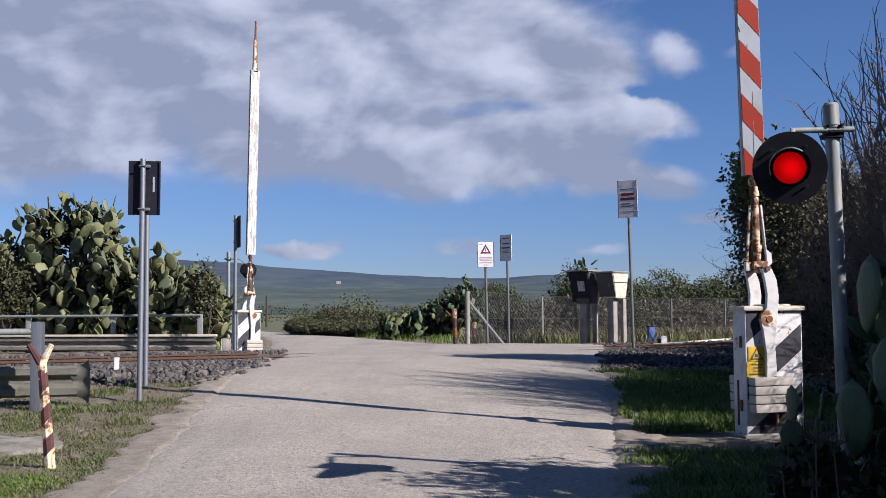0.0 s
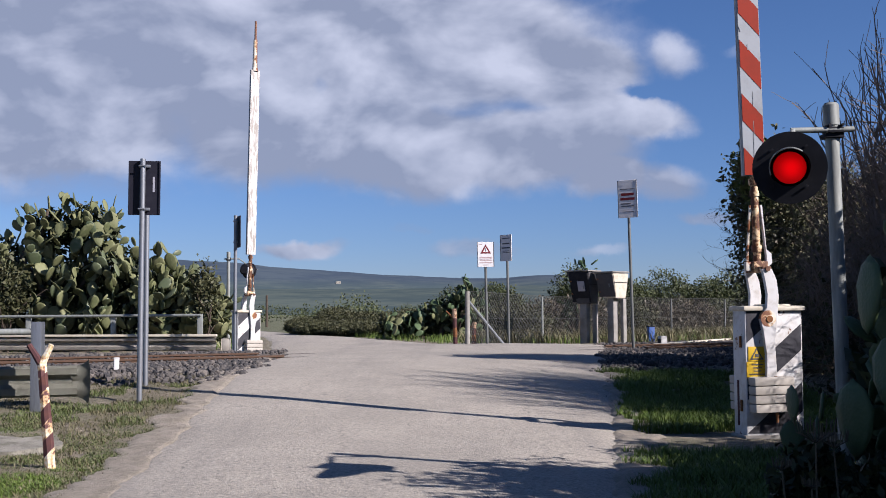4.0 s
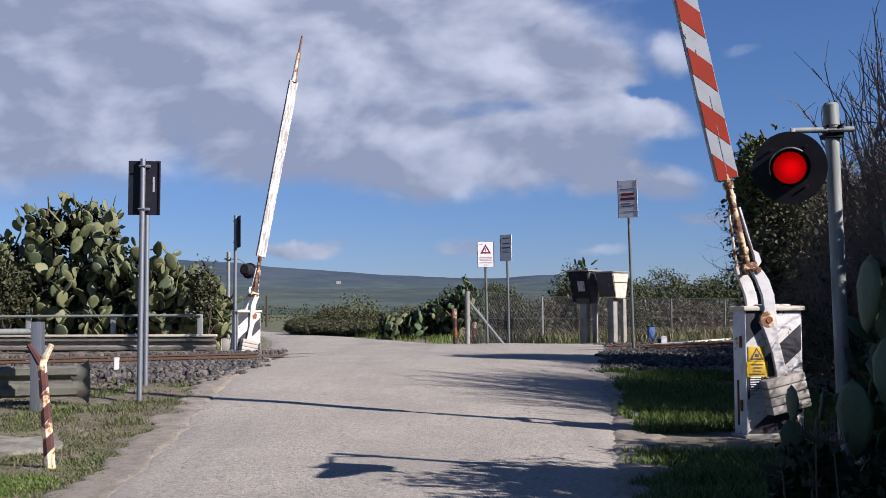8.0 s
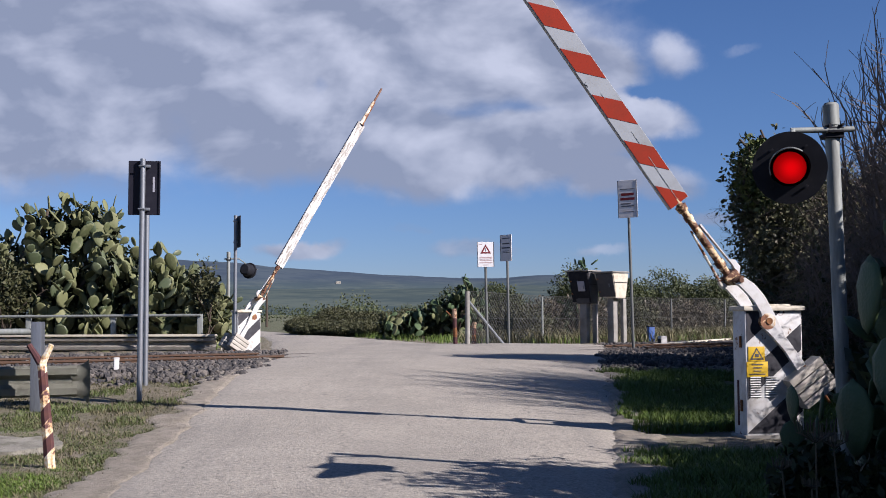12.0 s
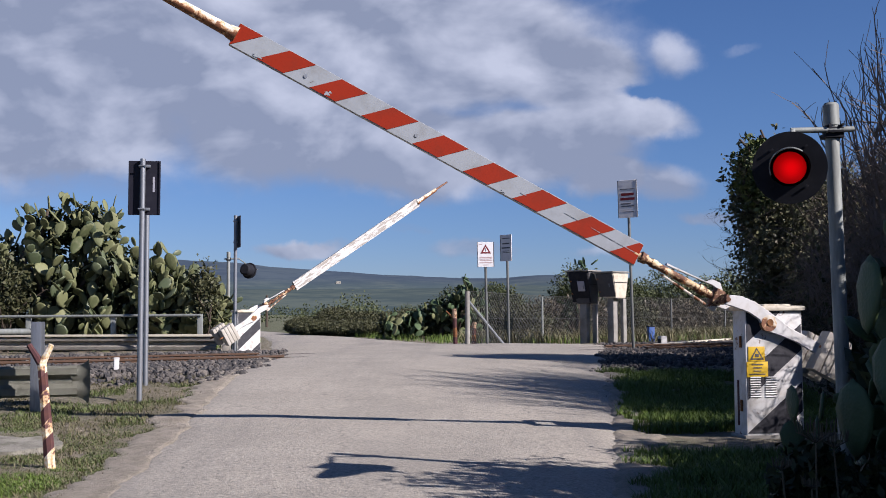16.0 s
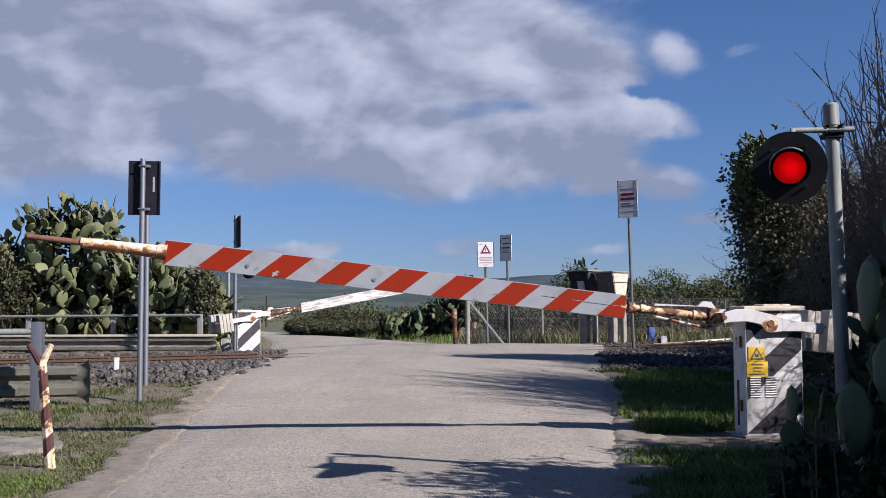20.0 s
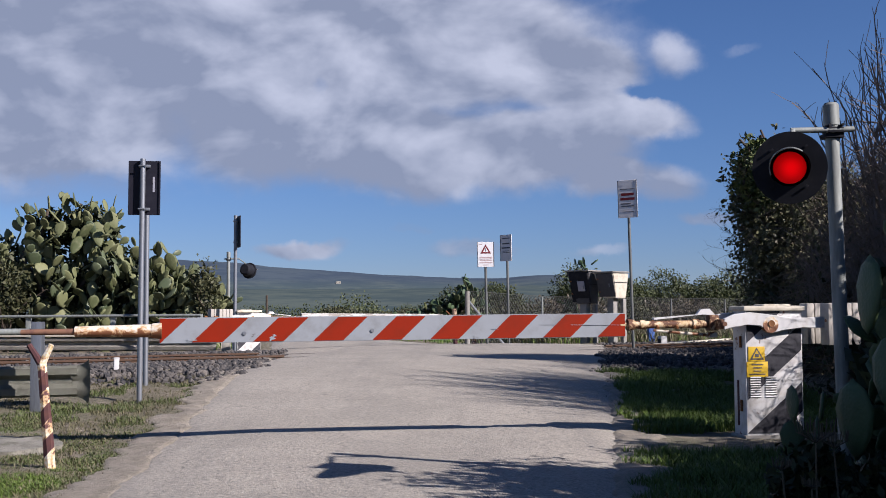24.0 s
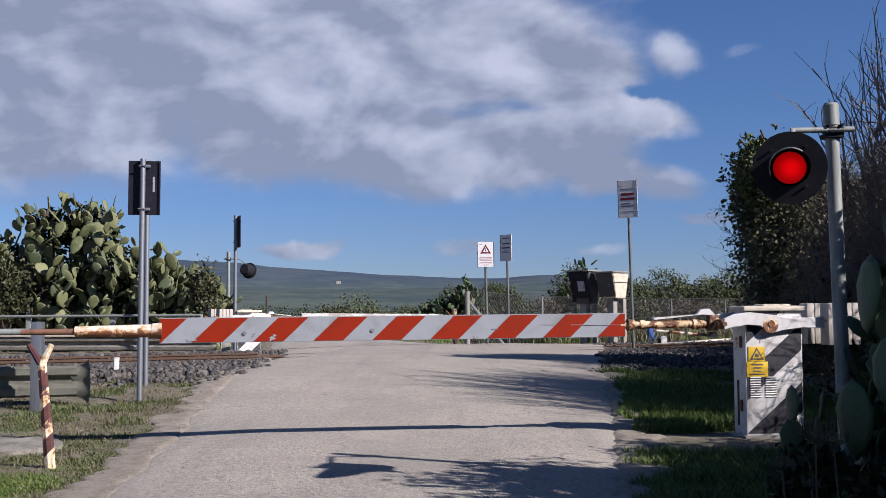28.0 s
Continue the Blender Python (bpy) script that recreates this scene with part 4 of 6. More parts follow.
def build_guard_rails():
    near = thing("guard_rail", "weathered steel crash barrier ending in a flared terminal", "guard rail")
    bm = B()
    w_beam(bm, (-6.9, 11.1), (-3.92, 11.85), 0.39, 0.33, 0.07)
    part("beam", bm, "shaded_beam", near, "dull grey corrugated beam")
    bm = B()
    rows = []
    for i in range(9):
        f = i / 8
        row = []
        for k in range(13):
            v = k / 6 - 1
            wave = 0.07 * (0.5 - 0.5 * math.cos(2 * math.pi * v)) * (1 - f) ** 1.3
            x = -3.97 + 0.19 * f + 0.022 * f * math.cos(v * 1.4)
            row.append(bm.verts.new((x, 11.84 + 0.04 * f - wave - 0.10 * f ** 2.2, 0.385 + v * (0.165 + 0.075 * f ** 2.4))))
        rows.append(row)
    for p, q in zip(rows, rows[1:]):
        for i in range(12):
            bm.faces.new((p[i], q[i], q[i + 1], p[i + 1]))
    bmesh.ops.solidify(bm, geom=bm.faces[:], thickness=0.008)
    part("terminal", bm, "shaded_beam", near, "flared fishtail end piece")
    for x, y in ((-4.17, 11.36), (-6.0, 10.9)):
        bm = B()
        box(bm, (x, y, 0.50), (0.018, 0.10, 1.05))
        box(bm, (x - 0.0, y - 0.05, 0.50), (0.105, 0.012, 1.05), None, 0.003)
        box(bm, (x - 0.0, y + 0.05, 0.50), (0.105, 0.012, 1.05))
        part("post", bm, "galvanised", near, "grey steel channel post")
    bm = B()
    rod(bm, (-7.2, 10.6, 0.91), (-4.21, 11.34, 0.925), 0.033, seg=14)
    part("hand_rail", bm, "dull_zinc", near, "pale pipe rail")
    far = thing("guard_rail", "long rusty-edged crash barrier beyond the track with a pipe rail above", "guard rail")
    bm = B()
    w_beam(bm, (-13.5, 25.4), (-4.95, 24.15), 0.44, 0.30, 0.07)
    part("beam", bm, "weathered_beam", far, "dull grey corrugated beam")
    # sun on the beam's top edge added as a pale strip
    bm = B()
    box(bm, (-9.2, 24.72, 0.625), (8.6, 0.10, 0.05), Matrix.Rotation(math.atan2(-1.25, 8.55), 4, "Z"), 0.01)
    part("top_strip", bm, "cream_stone", far, "cream top edge, made pale for the sun on it")
    bm = B()
    rod(bm, (-13.5, 25.5, 1.05), (-5.35, 24.35, 1.065), 0.030, seg=10)
    part("hand_rail", bm, "dull_zinc", far, "thin pipe rail")
    for k in range(5):
        f = k / 4
        x, y = -5.38 - 8.0 * f, 24.42 + 1.13 * f
        bm = B()
        box(bm, (x, y, 0.62), (0.11, 0.09, 0.95), None, 0.006)
        part("post", bm, "dull_zinc", far, "grey post")
    bm = B()
    box(bm, (-4.75, 24.15, 0.42), (0.20, 0.05, 0.30), None, 0.05)
    part("terminal", bm, "weathered_beam", far)


def build_y_post():
    ob = thing("marker_post", "leaning forked iron post with flaking red and white bands", "post", pose(-2.86, 8.08, -0.02))
    foot, head = Vector((0, 0, 0)), Vector((-0.075, 0.0, 0.775))
    bands = 7
    for k in range(bands):
        a, b = foot.lerp(head, k / bands), foot.lerp(head, (k + 1) / bands)
        bm = B()
        rod(bm, a, b, 0.039 - 0.0012 * k, 0.038 - 0.0012 * k, 8)
        for v in bm.verts:
            v.co.z += (v.co.x + 0.1 * v.co.z) * 1.1 * (k > 0 or v.co.z > 0.02)
        part("shaft", bm, "post_paint" if k % 2 == 0 else "rust_dark", ob, "flaking rusty band", smooth=False)
    for side, mat in ((-0.095, "rust_dark"), (0.07, "post_paint")):
        bm = B()
        rod(bm, head + Vector((0, 0, -0.02)), head + Vector((side, 0, 0.125)), 0.030, 0.020, 7)
        part("fork", bm, mat, ob, smooth=False)


def build_small_posts():
    ob = thing("marker_stone", "small white marker post in the ballast", "marker", pose(-4.57, 15.44, 0.26, 0, 2, 20))
    bm = B()
    box(bm, (0, 0, 0.10), (0.07, 0.07, 0.24), None, 0.01)
    part("body", bm, "white", ob)
    bm = B()
    box(bm, (0, 0, 0.225), (0.075, 0.075, 0.02), None, 0.006)
    part("top", bm, "white", ob)
    ob = thing("marker_stone", "white block beside the rail", "marker", pose(5.05, 25.5, 0.27, 0, 0, 25))
    bm = B()
    box(bm, (0, 0, 0.12), (0.16, 0.14, 0.28), None, 0.012)
    part("body", bm, "white", ob)
    bm = B()
    box(bm, (-0.086, 0, 0.10), (0.02, 0.12, 0.2), None, 0.004)
    part("plate", bm, "black_metal", ob)
    trough = thing("cable_trough", "pale concrete cable trough along the track", "cable trough", pose(4.85, 25.25, 0.30, 0, -0.3, 54.5))
    for k in range(5):
        bm = B()
        box(bm, (0.5 + 1.0 * k, 0, 0.015), (0.985, 0.16, 0.09), None, 0.012)
        part("segment", bm, "cream_stone", trough)
    ob = thing("cable_box", "small blue cable post beside the track", "cable box", pose(5.5, 29.3, 0.27, 0, 0, 15))
    bm = B()
    box(bm, (0, 0, 0.2), (0.16, 0.14, 0.44), None, 0.012)
    part("body", bm, "blue", ob)
    bm = B()
    box(bm, (0, 0, 0.43), (0.18, 0.16, 0.03), None, 0.008)
    part("lid", bm, "black_metal", ob)
    for x, y, h, lean in ((0.30, 27.76, 0.95, -1.5), (0.74, 27.22, 0.62, 2.0)):
        ob = thing("marker_post", "old rusty iron post beside the road", "post", pose(x, y, 0.24, 0, lean, 0), "rusty roadside posts")
        for k in range(4):
            bm = B()
            rod(bm, (0, 0, h * k / 4 - 0.02 * (k == 0)), (0, 0, h * (k + 1) / 4), 0.055, 0.053, 8)
            part("shaft", bm, ("rust_dark", "rusty", "rust_dark", "rust_stripe")[k], ob, smooth=False)
        bm = B()
        rod(bm, (0, 0, h * 0.72), (-0.2, 0, h * 0.95), 0.022, 0.016, 6)
        part("fork", bm, "rusty", ob)
    ob = thing("utility_pole", "distant wooden pole in the fields", "pole", pose(-11.2, 70, 0.2))
    bm = B()
    rod(bm, (0, 0, 0), (0, 0, 2.0), 0.08, 0.07, 8)
    part("shaft", bm, "bark", ob)
    bm = B()
    rod(bm, (0, 0, 2.0), (0, 0, 2.04), 0.075, 0.05, 8)
    part("cap", bm, "bark", ob)


def build_relay_box(label, m, post_h, lean, plate, cast, tall=0.60):
    """A cast box that widens upwards, its front coloured dark for shade, on two concrete posts."""
    ob = thing("relay_box", label, "relay box", m)
    bm = B()
    box(bm, (0.0, 0.05, post_h / 2 - 0.05), (0.20, 0.18, post_h + 0.1), None, 0.012)
    part("post", bm, "concrete", ob, "square concrete post")
    bm = B()
    box(bm, (0.20, 0.22, post_h / 2 - 0.05), (0.10, 0.12, post_h), None, 0.01)
    part("rear_post", bm, "concrete", ob, "second thinner concrete post")
    bm = B()
    low, high = post_h - 0.04, post_h + tall
    ring0 = [bm.verts.new(p) for p in ((-0.22 + lean, -0.10, low), (0.24, -0.10, low), (0.24, 0.28, low), (-0.22 + lean, 0.28, low))]
    ring1 = [bm.verts.new(p) for p in ((-0.36, -0.26, high), (0.29, -0.26, high - 0.02), (0.29, 0.34, high - 0.02), (-0.36, 0.34, high))]
    bm.faces.new(ring0[::-1])
    bm.faces.new(ring1)
    for k in range(4):
        q = (k + 1) % 4
        bm.faces.new((ring0[k], ring0[q], ring1[q], ring1[k]))
    bmesh.ops.bevel(bm, geom=bm.edges[:], offset=0.014, segments=2, affect="EDGES")
    body = part("body", bm, cast, ob, "weathered cast body")
    bm = B()
    box(bm, (-0.035, 0.03, high + 0.012), (0.70, 0.66, 0.035), None, 0.012)
    part("roof", bm, "concrete", ob, "thin roof slab")
    tilt = Matrix.Rotation(math.atan2(0.16, 0.64), 4, "X")
    # shade on the front painted in: door darker than the body
    bm = B()
    box(bm, (-0.03 + lean * 0.4, -0.192, (low + high) / 2 + 0.01), (0.53, 0.012, tall), tilt, 0.004)
    door = part("door", bm, "black_metal" if plate else "dark_cast", body, "metal door coloured dark for the shade on it" if plate else "grey door with its shade put into the colour")
    bm = B()
    box(bm, (0.12, -0.21, (low + high) / 2), (0.025, 0.02, 0.09), tilt, 0.004)
    part("handle", bm, "galvanised", door)
    for z in (-0.16, 0.16):
        bm = B()
        box(bm, (-0.24, -0.200 - 0.25 * z, (low + high) / 2 + z), (0.05, 0.014, 0.03), tilt)
        part("hinge", bm, "rusty", door)
    if plate:
        bm = B()
        box(bm, (0.05, -0.206, (low + high) / 2 + 0.03), (0.2, 0.012, 0.26), tilt, 0.003)
        part("plate", bm, "sign_grey", door, "paler plate")
    bm = B()
    box(bm, (0.295, 0.04, (low + high) / 2 + 0.08), (0.008, 0.5, 0.012), None, 0.002)
    part("seam", bm, "black_metal", body)


def build_fence():
    line = [Vector(p) for p in ((0.58, 26.6, 0), (2.85, 31.8, 0), (5.3, 34.6, 0), (7.7, 37.3, 0), (10.2, 40.0, 0), (14, 44, 0), (19, 49, 0))]
    fence = thing("wire_fence", "chain-link fence on thin grey posts along the railway land", "fence")
    high = 1.30
    for k, p in enumerate(line):
        bm = B()
        g = lie(p.x, p.y)
        r = 0.06 if k == 0 else 0.032
        rod(bm, (p.x, p.y, g - 0.1), (p.x, p.y, g + high + 0.02), r, seg=10)
        part("post", bm, "dark_zinc" if k > 2 else "dull_zinc" if k else "concrete", fence, "grey fence post")
    a, b = line[0], line[1]
    way = (b - a).normalized()
    for w in (way,):
        bm = B()
        rod(bm, (a.x, a.y, 1.40), (a.x + 0.95, a.y + 0.6, 0.24), 0.035, seg=8)
        part("brace", bm, "galvanised", fence, "slanting galvanised brace")
    verts, faces = [], []

    def strand(p, q, r):
        d = (q - p).normalized()
        s = d.cross(Vector((0.3, -0.9, 0.1))).normalized() * r
        t = d.cross(s).normalized() * r
        i = len(verts)
        for e in (p, q):
            for o in (s, -s * 0.5 + t * 0.87, -s * 0.5 - t * 0.87):
                verts.append(tuple(e + o))
        for k in range(3):
            faces.append((i + k, i + (k + 1) % 3, i + 3 + (k + 1) % 3, i + 3 + k))

    for a, b in zip(line, line[1:]):
        ga, gb = lie(a.x, a.y), lie(b.x, b.y)
        long = (b - a).length

        def at(u, v):
            f = u / long
            return Vector((a.x + (b.x - a.x) * f, a.y + (b.y - a.y) * f, ga + (gb - ga) * f + 0.03 + v))
        step = 0.125
        u = -high
        while u < long:
            for lean in (1, -1):
                u0, v0, u1, v1 = (u, 0.0, u + high, high) if lean == 1 else (u, high, u + high, 0.0)
                if u0 < 0:
                    v0, u0 = v0 + lean * (0 - u0), 0.0
                if u1 > long:
                    v1, u1 = v1 - lean * (u1 - long), long
                if u1 - u0 > 0.02:
                    strand(at(u0, v0), at(u1, v1), 0.0048)
            u += step
        for v in (0.02, 0.65, high):
            strand(at(0, v), at(long, v), 0.006)
    ob = new("wire_mesh", raw_mesh("wire_mesh", verts, faces, "wire"))
    ob.parent = fence
    tagged(ob, "diamond wire mesh")


def build_culvert():
    ob = thing("culvert_edge", "low cracked concrete edge beside the road", "kerb", pose(-3.78, 9.75, 0.02, 0, 0, 14), kind="structure")
    rng = random.Random(17)
    for k, j in [(k, j) for k in range(3) for j in range(3)]:
        cx, cy = -0.95 * k + rng.uniform(-0.05, 0.05), -0.55 + 1.05 * j
        rim = []
        for q in range(14):
            a = 2 * math.pi * q / 14
            sq = 1 / max(abs(math.cos(a)), abs(math.sin(a)))
            rim.append((cx + 0.46 * math.cos(a) * sq * rng.uniform(0.82, 1.05), cy + 0.50 * math.sin(a) * sq * rng.uniform(0.82, 1.05)))
        bm = B()
        top = [bm.verts.new((x, y, rng.uniform(0.0, 0.03))) for x, y in rim]
        low = [bm.verts.new((x * 1.0, y, -0.08)) for x, y in rim]
        mid = bm.verts.new((cx, cy, rng.uniform(0.02, 0.045)))
        for q in range(14):
            w = (q + 1) % 14
            bm.faces.new((top[q], top[w], mid))
            bm.faces.new((low[q], low[w], top[w], top[q]))
        part("slab", bm, "old_slab", ob, smooth=False)


build_back_sign()
build_far_back_sign()
build_notice("notice_sign", "grey notice with dark red lines of text on a post", pose(4.14, 24.1, 0.28, 0, -1.2, -26), 0.44, 0.83, 3.70,
             "sign_white", ((-0.3, 0.12, 0.2, 0.04, "sign_white"), (0, 0.24, 0.75, 0.02, "ink"), (0, 0.38, 0.66, 0.07, "ink_red"), (0, 0.50, 0.74, 0.07, "ink_red"),
                           (-0.1, 0.63, 0.5, 0.03, "ink"), (0, 0.69, 0.66, 0.03, "ink"), (0, 0.84, 0.6, 0.012, "ink")))
build_notice("warning_sign", "white warning notice with a red triangle on a thin post", pose(1.07, 26.9, 0.26, 0, -1.0, 10), 0.42, 0.61, 2.55,
             "sign_white", ((0, 0.62, 0.72, 0.03, "ink_pale"), (0, 0.68, 0.76, 0.03, "ink_pale"), (0, 0.74, 0.7, 0.03, "ink_pale"), (0, 0.83, 0.76, 0.035, "ink_pale"), (0, 0.92, 0.3, 0.03, "ink_pale"),
                            (-0.3, 0.09, 0.18, 0.03, "ink_pale")), True)
build_notice("notice_sign", "grey notice with faint dark text on a thin post", pose(1.68, 28.36, 0.25, 0, -0.8, -40), 0.36, 0.68, 2.84,
             "sign_white", ((0, 0.14, 0.7, 0.03, "ink"), (0, 0.34, 0.6, 0.05, "ink"), (0, 0.50, 0.72, 0.05, "ink"), (0, 0.62, 0.6, 0.02, "ink"), (0, 0.68, 0.66, 0.02, "ink")))
build_guard_rails()
build_y_post()
build_small_posts()
build_relay_box("grey relay box with a dark door on a square concrete post", pose(3.58, 28.1, 0.27, 0, 0, -38), 1.07, 0.08, True, "dark_cast", 0.78)
build_relay_box("pale concrete relay box with sunlit side on a post", pose(4.22, 27.7, 0.27, 0, 0, -50), 1.20, 0.04, False, "cream_stone")
build_fence()
build_culvert()


# ---- plants ----
def leaf_cloud(rng, lobes, count, size, stretch=2.0, shell=0.62, ragged=0.25, droop=0.0):
    """Corner points and faces of many small folded leaves spread through rounded lobes."""
    vol = np.array([l[3] * l[4] * l[5] for l in lobes]) ** 0.8
    pick = rng.choice(len(lobes), count, p=vol / vol.sum())
    lob = np.array(lobes)[pick]
    d = rng.normal(size=(count, 3))
    d /= np.linalg.norm(d, axis=1)[:, None]
    r = shell + (1 - shell) * rng.random(count) ** 0.6
    bump = np.array([noise.noise(Vector(v * 2.6) + Vector((p * 7.1, 0, 0))) for v, p in zip(d, pick)])
    r = r * (1 + ragged * bump * 1.6) + rng.exponential(0.03, count)
    c = lob[:, :3] + d * lob[:, 3:] * r[:, None]
    a = rng.normal(size=(count, 3)) + d * 0.7
    a[:, 2] -= droop
    a /= np.linalg.norm(a, axis=1)[:, None]
    b = np.cross(a, rng.normal(size=(count, 3)))
    b /= np.linalg.norm(b, axis=1)[:, None]
    n = np.cross(a, b)
    s = size * rng.uniform(0.6, 1.35, count)[:, None]
    quad = np.stack([c - a * s * 0.5 * stretch, c + b * s * 0.5 + n * s * 0.15, c + a * s * 0.5 * stretch, c - b * s * 0.5 + n * s * 0.15], 1)
    keep = c[:, 2] > 0.0
    quad = quad[keep]
    faces = np.arange(len(quad) * 4).reshape(-1, 4)
    return quad.reshape(-1, 3), faces


def quick_mesh(name, verts, faces, mat):
    me = bpy.data.meshes.new(name)
    verts, faces = np.asarray(verts, float), np.asarray(faces, np.int32)
    me.vertices.add(len(verts))
    me.vertices.foreach_set("co", verts.ravel())
    me.loops.add(faces.size)
    me.loops.foreach_set("vertex_index", faces.ravel())
    me.polygons.add(len(faces))
    me.polygons.foreach_set("loop_start", np.arange(len(faces), dtype=np.int32) * faces.shape[1])
    me.update(calc_edges=True)
    me.materials.append(M[mat])
    return me


def twig_mesh(rng, starts, depth=4, sides=3, spread=0.55, shrink=0.72, kink=0.16):
    """Branching thin prisms. starts: place, way, length, thickness."""
    verts, faces = [], []

    def stick(p, q, r0, r1):
        d = (q - p).normalized()
        s = d.orthogonal().normalized()
        t = d.cross(s)
        i = len(verts)
        for e, r in ((p, r0), (q, r1)):
            for k in range(sides):
                a = 2 * math.pi * k / sides
                verts.append(tuple(e + (s * math.cos(a) + t * math.sin(a)) * r))
        for k in range(sides):
            faces.append((i + k, i + (k + 1) % sides, i + sides + (k + 1) % sides, i + sides + k))

    def grow(p, way, length, r, level):
        bend = way
        pieces = 3
        for k in range(pieces):
            bend = (bend + Vector((rng.gauss(0, kink), rng.gauss(0, kink), rng.gauss(0.02, kink * 0.9)))).normalized()
            q = p + bend * (length / pieces)
            stick(p, q, r * (1 - 0.2 * k / pieces), r * (1 - 0.2 * (k + 1) / pieces))
            p = q
            if level > 0:
                for _ in range(rng.choice((1, 1, 2))):
                    side = (bend + Vector((rng.gauss(0, spread), rng.gauss(0, spread), rng.gauss(0.05, spread)))).normalized()
                    grow(p, side, length * shrink * rng.uniform(0.6, 1.1), r * 0.55, level - 1)

    for p, way, length, r in starts:
        grow(Vector(p), Vector(way).normalized(), length, r, depth)
    return verts, faces


def build_bush(name, label, category, foot, lobes, count, size, mat, seed, trunk_r=0.06, twigs=6, group="", stretch=2.0, shell=0.62, ragged=0.25):
    ob = thing(name, label, category, pose(*foot), group)
    rng, nrng = random.Random(seed), np.random.default_rng(seed)
    for l in lobes:
        top = Vector(l[:3])
        root = Vector((top.x * 0.35, top.y * 0.35, -0.1))
        way = top - root
        v, f = twig_mesh(rng, [(root, way, way.length * 0.8, trunk_r)], 2, 5, 0.4, 0.6)
        stem = new("trunk", raw_mesh("trunk", v, f, "bark", True))
        stem.parent = ob
    v, f = leaf_cloud(nrng, lobes, count, size, stretch, shell, ragged)
    crown = new("crown", quick_mesh("crown", v, f, mat))
    crown.parent = ob
    return ob


def pad_mesh(name, mat, wide=0.34, thick=0.055):
    """An egg-shaped cactus pad standing on its narrow end, one unit high."""
    rings, seg = (0.0, 0.10, 0.32, 0.62, 0.86, 1.0), 9
    verts, faces = [], []
    for z in rings[1:-1]:
        w = wide * math.sin(math.pi * z ** 1.25) ** 0.62
        for k in range(seg):
            a = 2 * math.pi * k / seg
            verts.append((w * math.cos(a), thick * math.sin(a) * (1.15 - 0.4 * z), z))
    base, top = len(verts), len(verts) + 1
    verts += [(0, 0, 0), (0, 0, 1.0)]
    rows = len(rings) - 2
    for j in range(rows - 1):
        for k in range(seg):
            m = (k + 1) % seg
            faces.append((j * seg + k, j * seg + m, (j + 1) * seg + m, (j + 1) * seg + k))
    for k in range(seg):
        m = (k + 1) % seg
        faces.append((m, k, base))
        faces.append(((rows - 1) * seg + k, (rows - 1) * seg + m, top))
    return raw_mesh(name, verts, faces, mat, True)


PADS = [pad_mesh("pad", "cactus", w, t) for w, t in ((0.34, 0.040), (0.29, 0.048), (0.39, 0.038))]


# shaded copy of the pads: cactus colour darkened for standing in shade
SHADED_PADS = [pad_mesh("pad", "cactus_shaded", w, t) for w, t in ((0.34, 0.055), (0.30, 0.065), (0.38, 0.05))]


def place_pad(parent, foot, way, spin, length, rng, kinds=PADS):
    ob = new("pad", rng.choice(kinds))
    ob.parent = parent
    m = Vector(way).to_track_quat("Z", "Y").to_matrix().to_4x4() @ Matrix.Rotation(spin, 4, "Z")
    ob.matrix_basis = Matrix.Translation(foot) @ m @ Matrix.Diagonal((length, length, length, 1))
    return ob


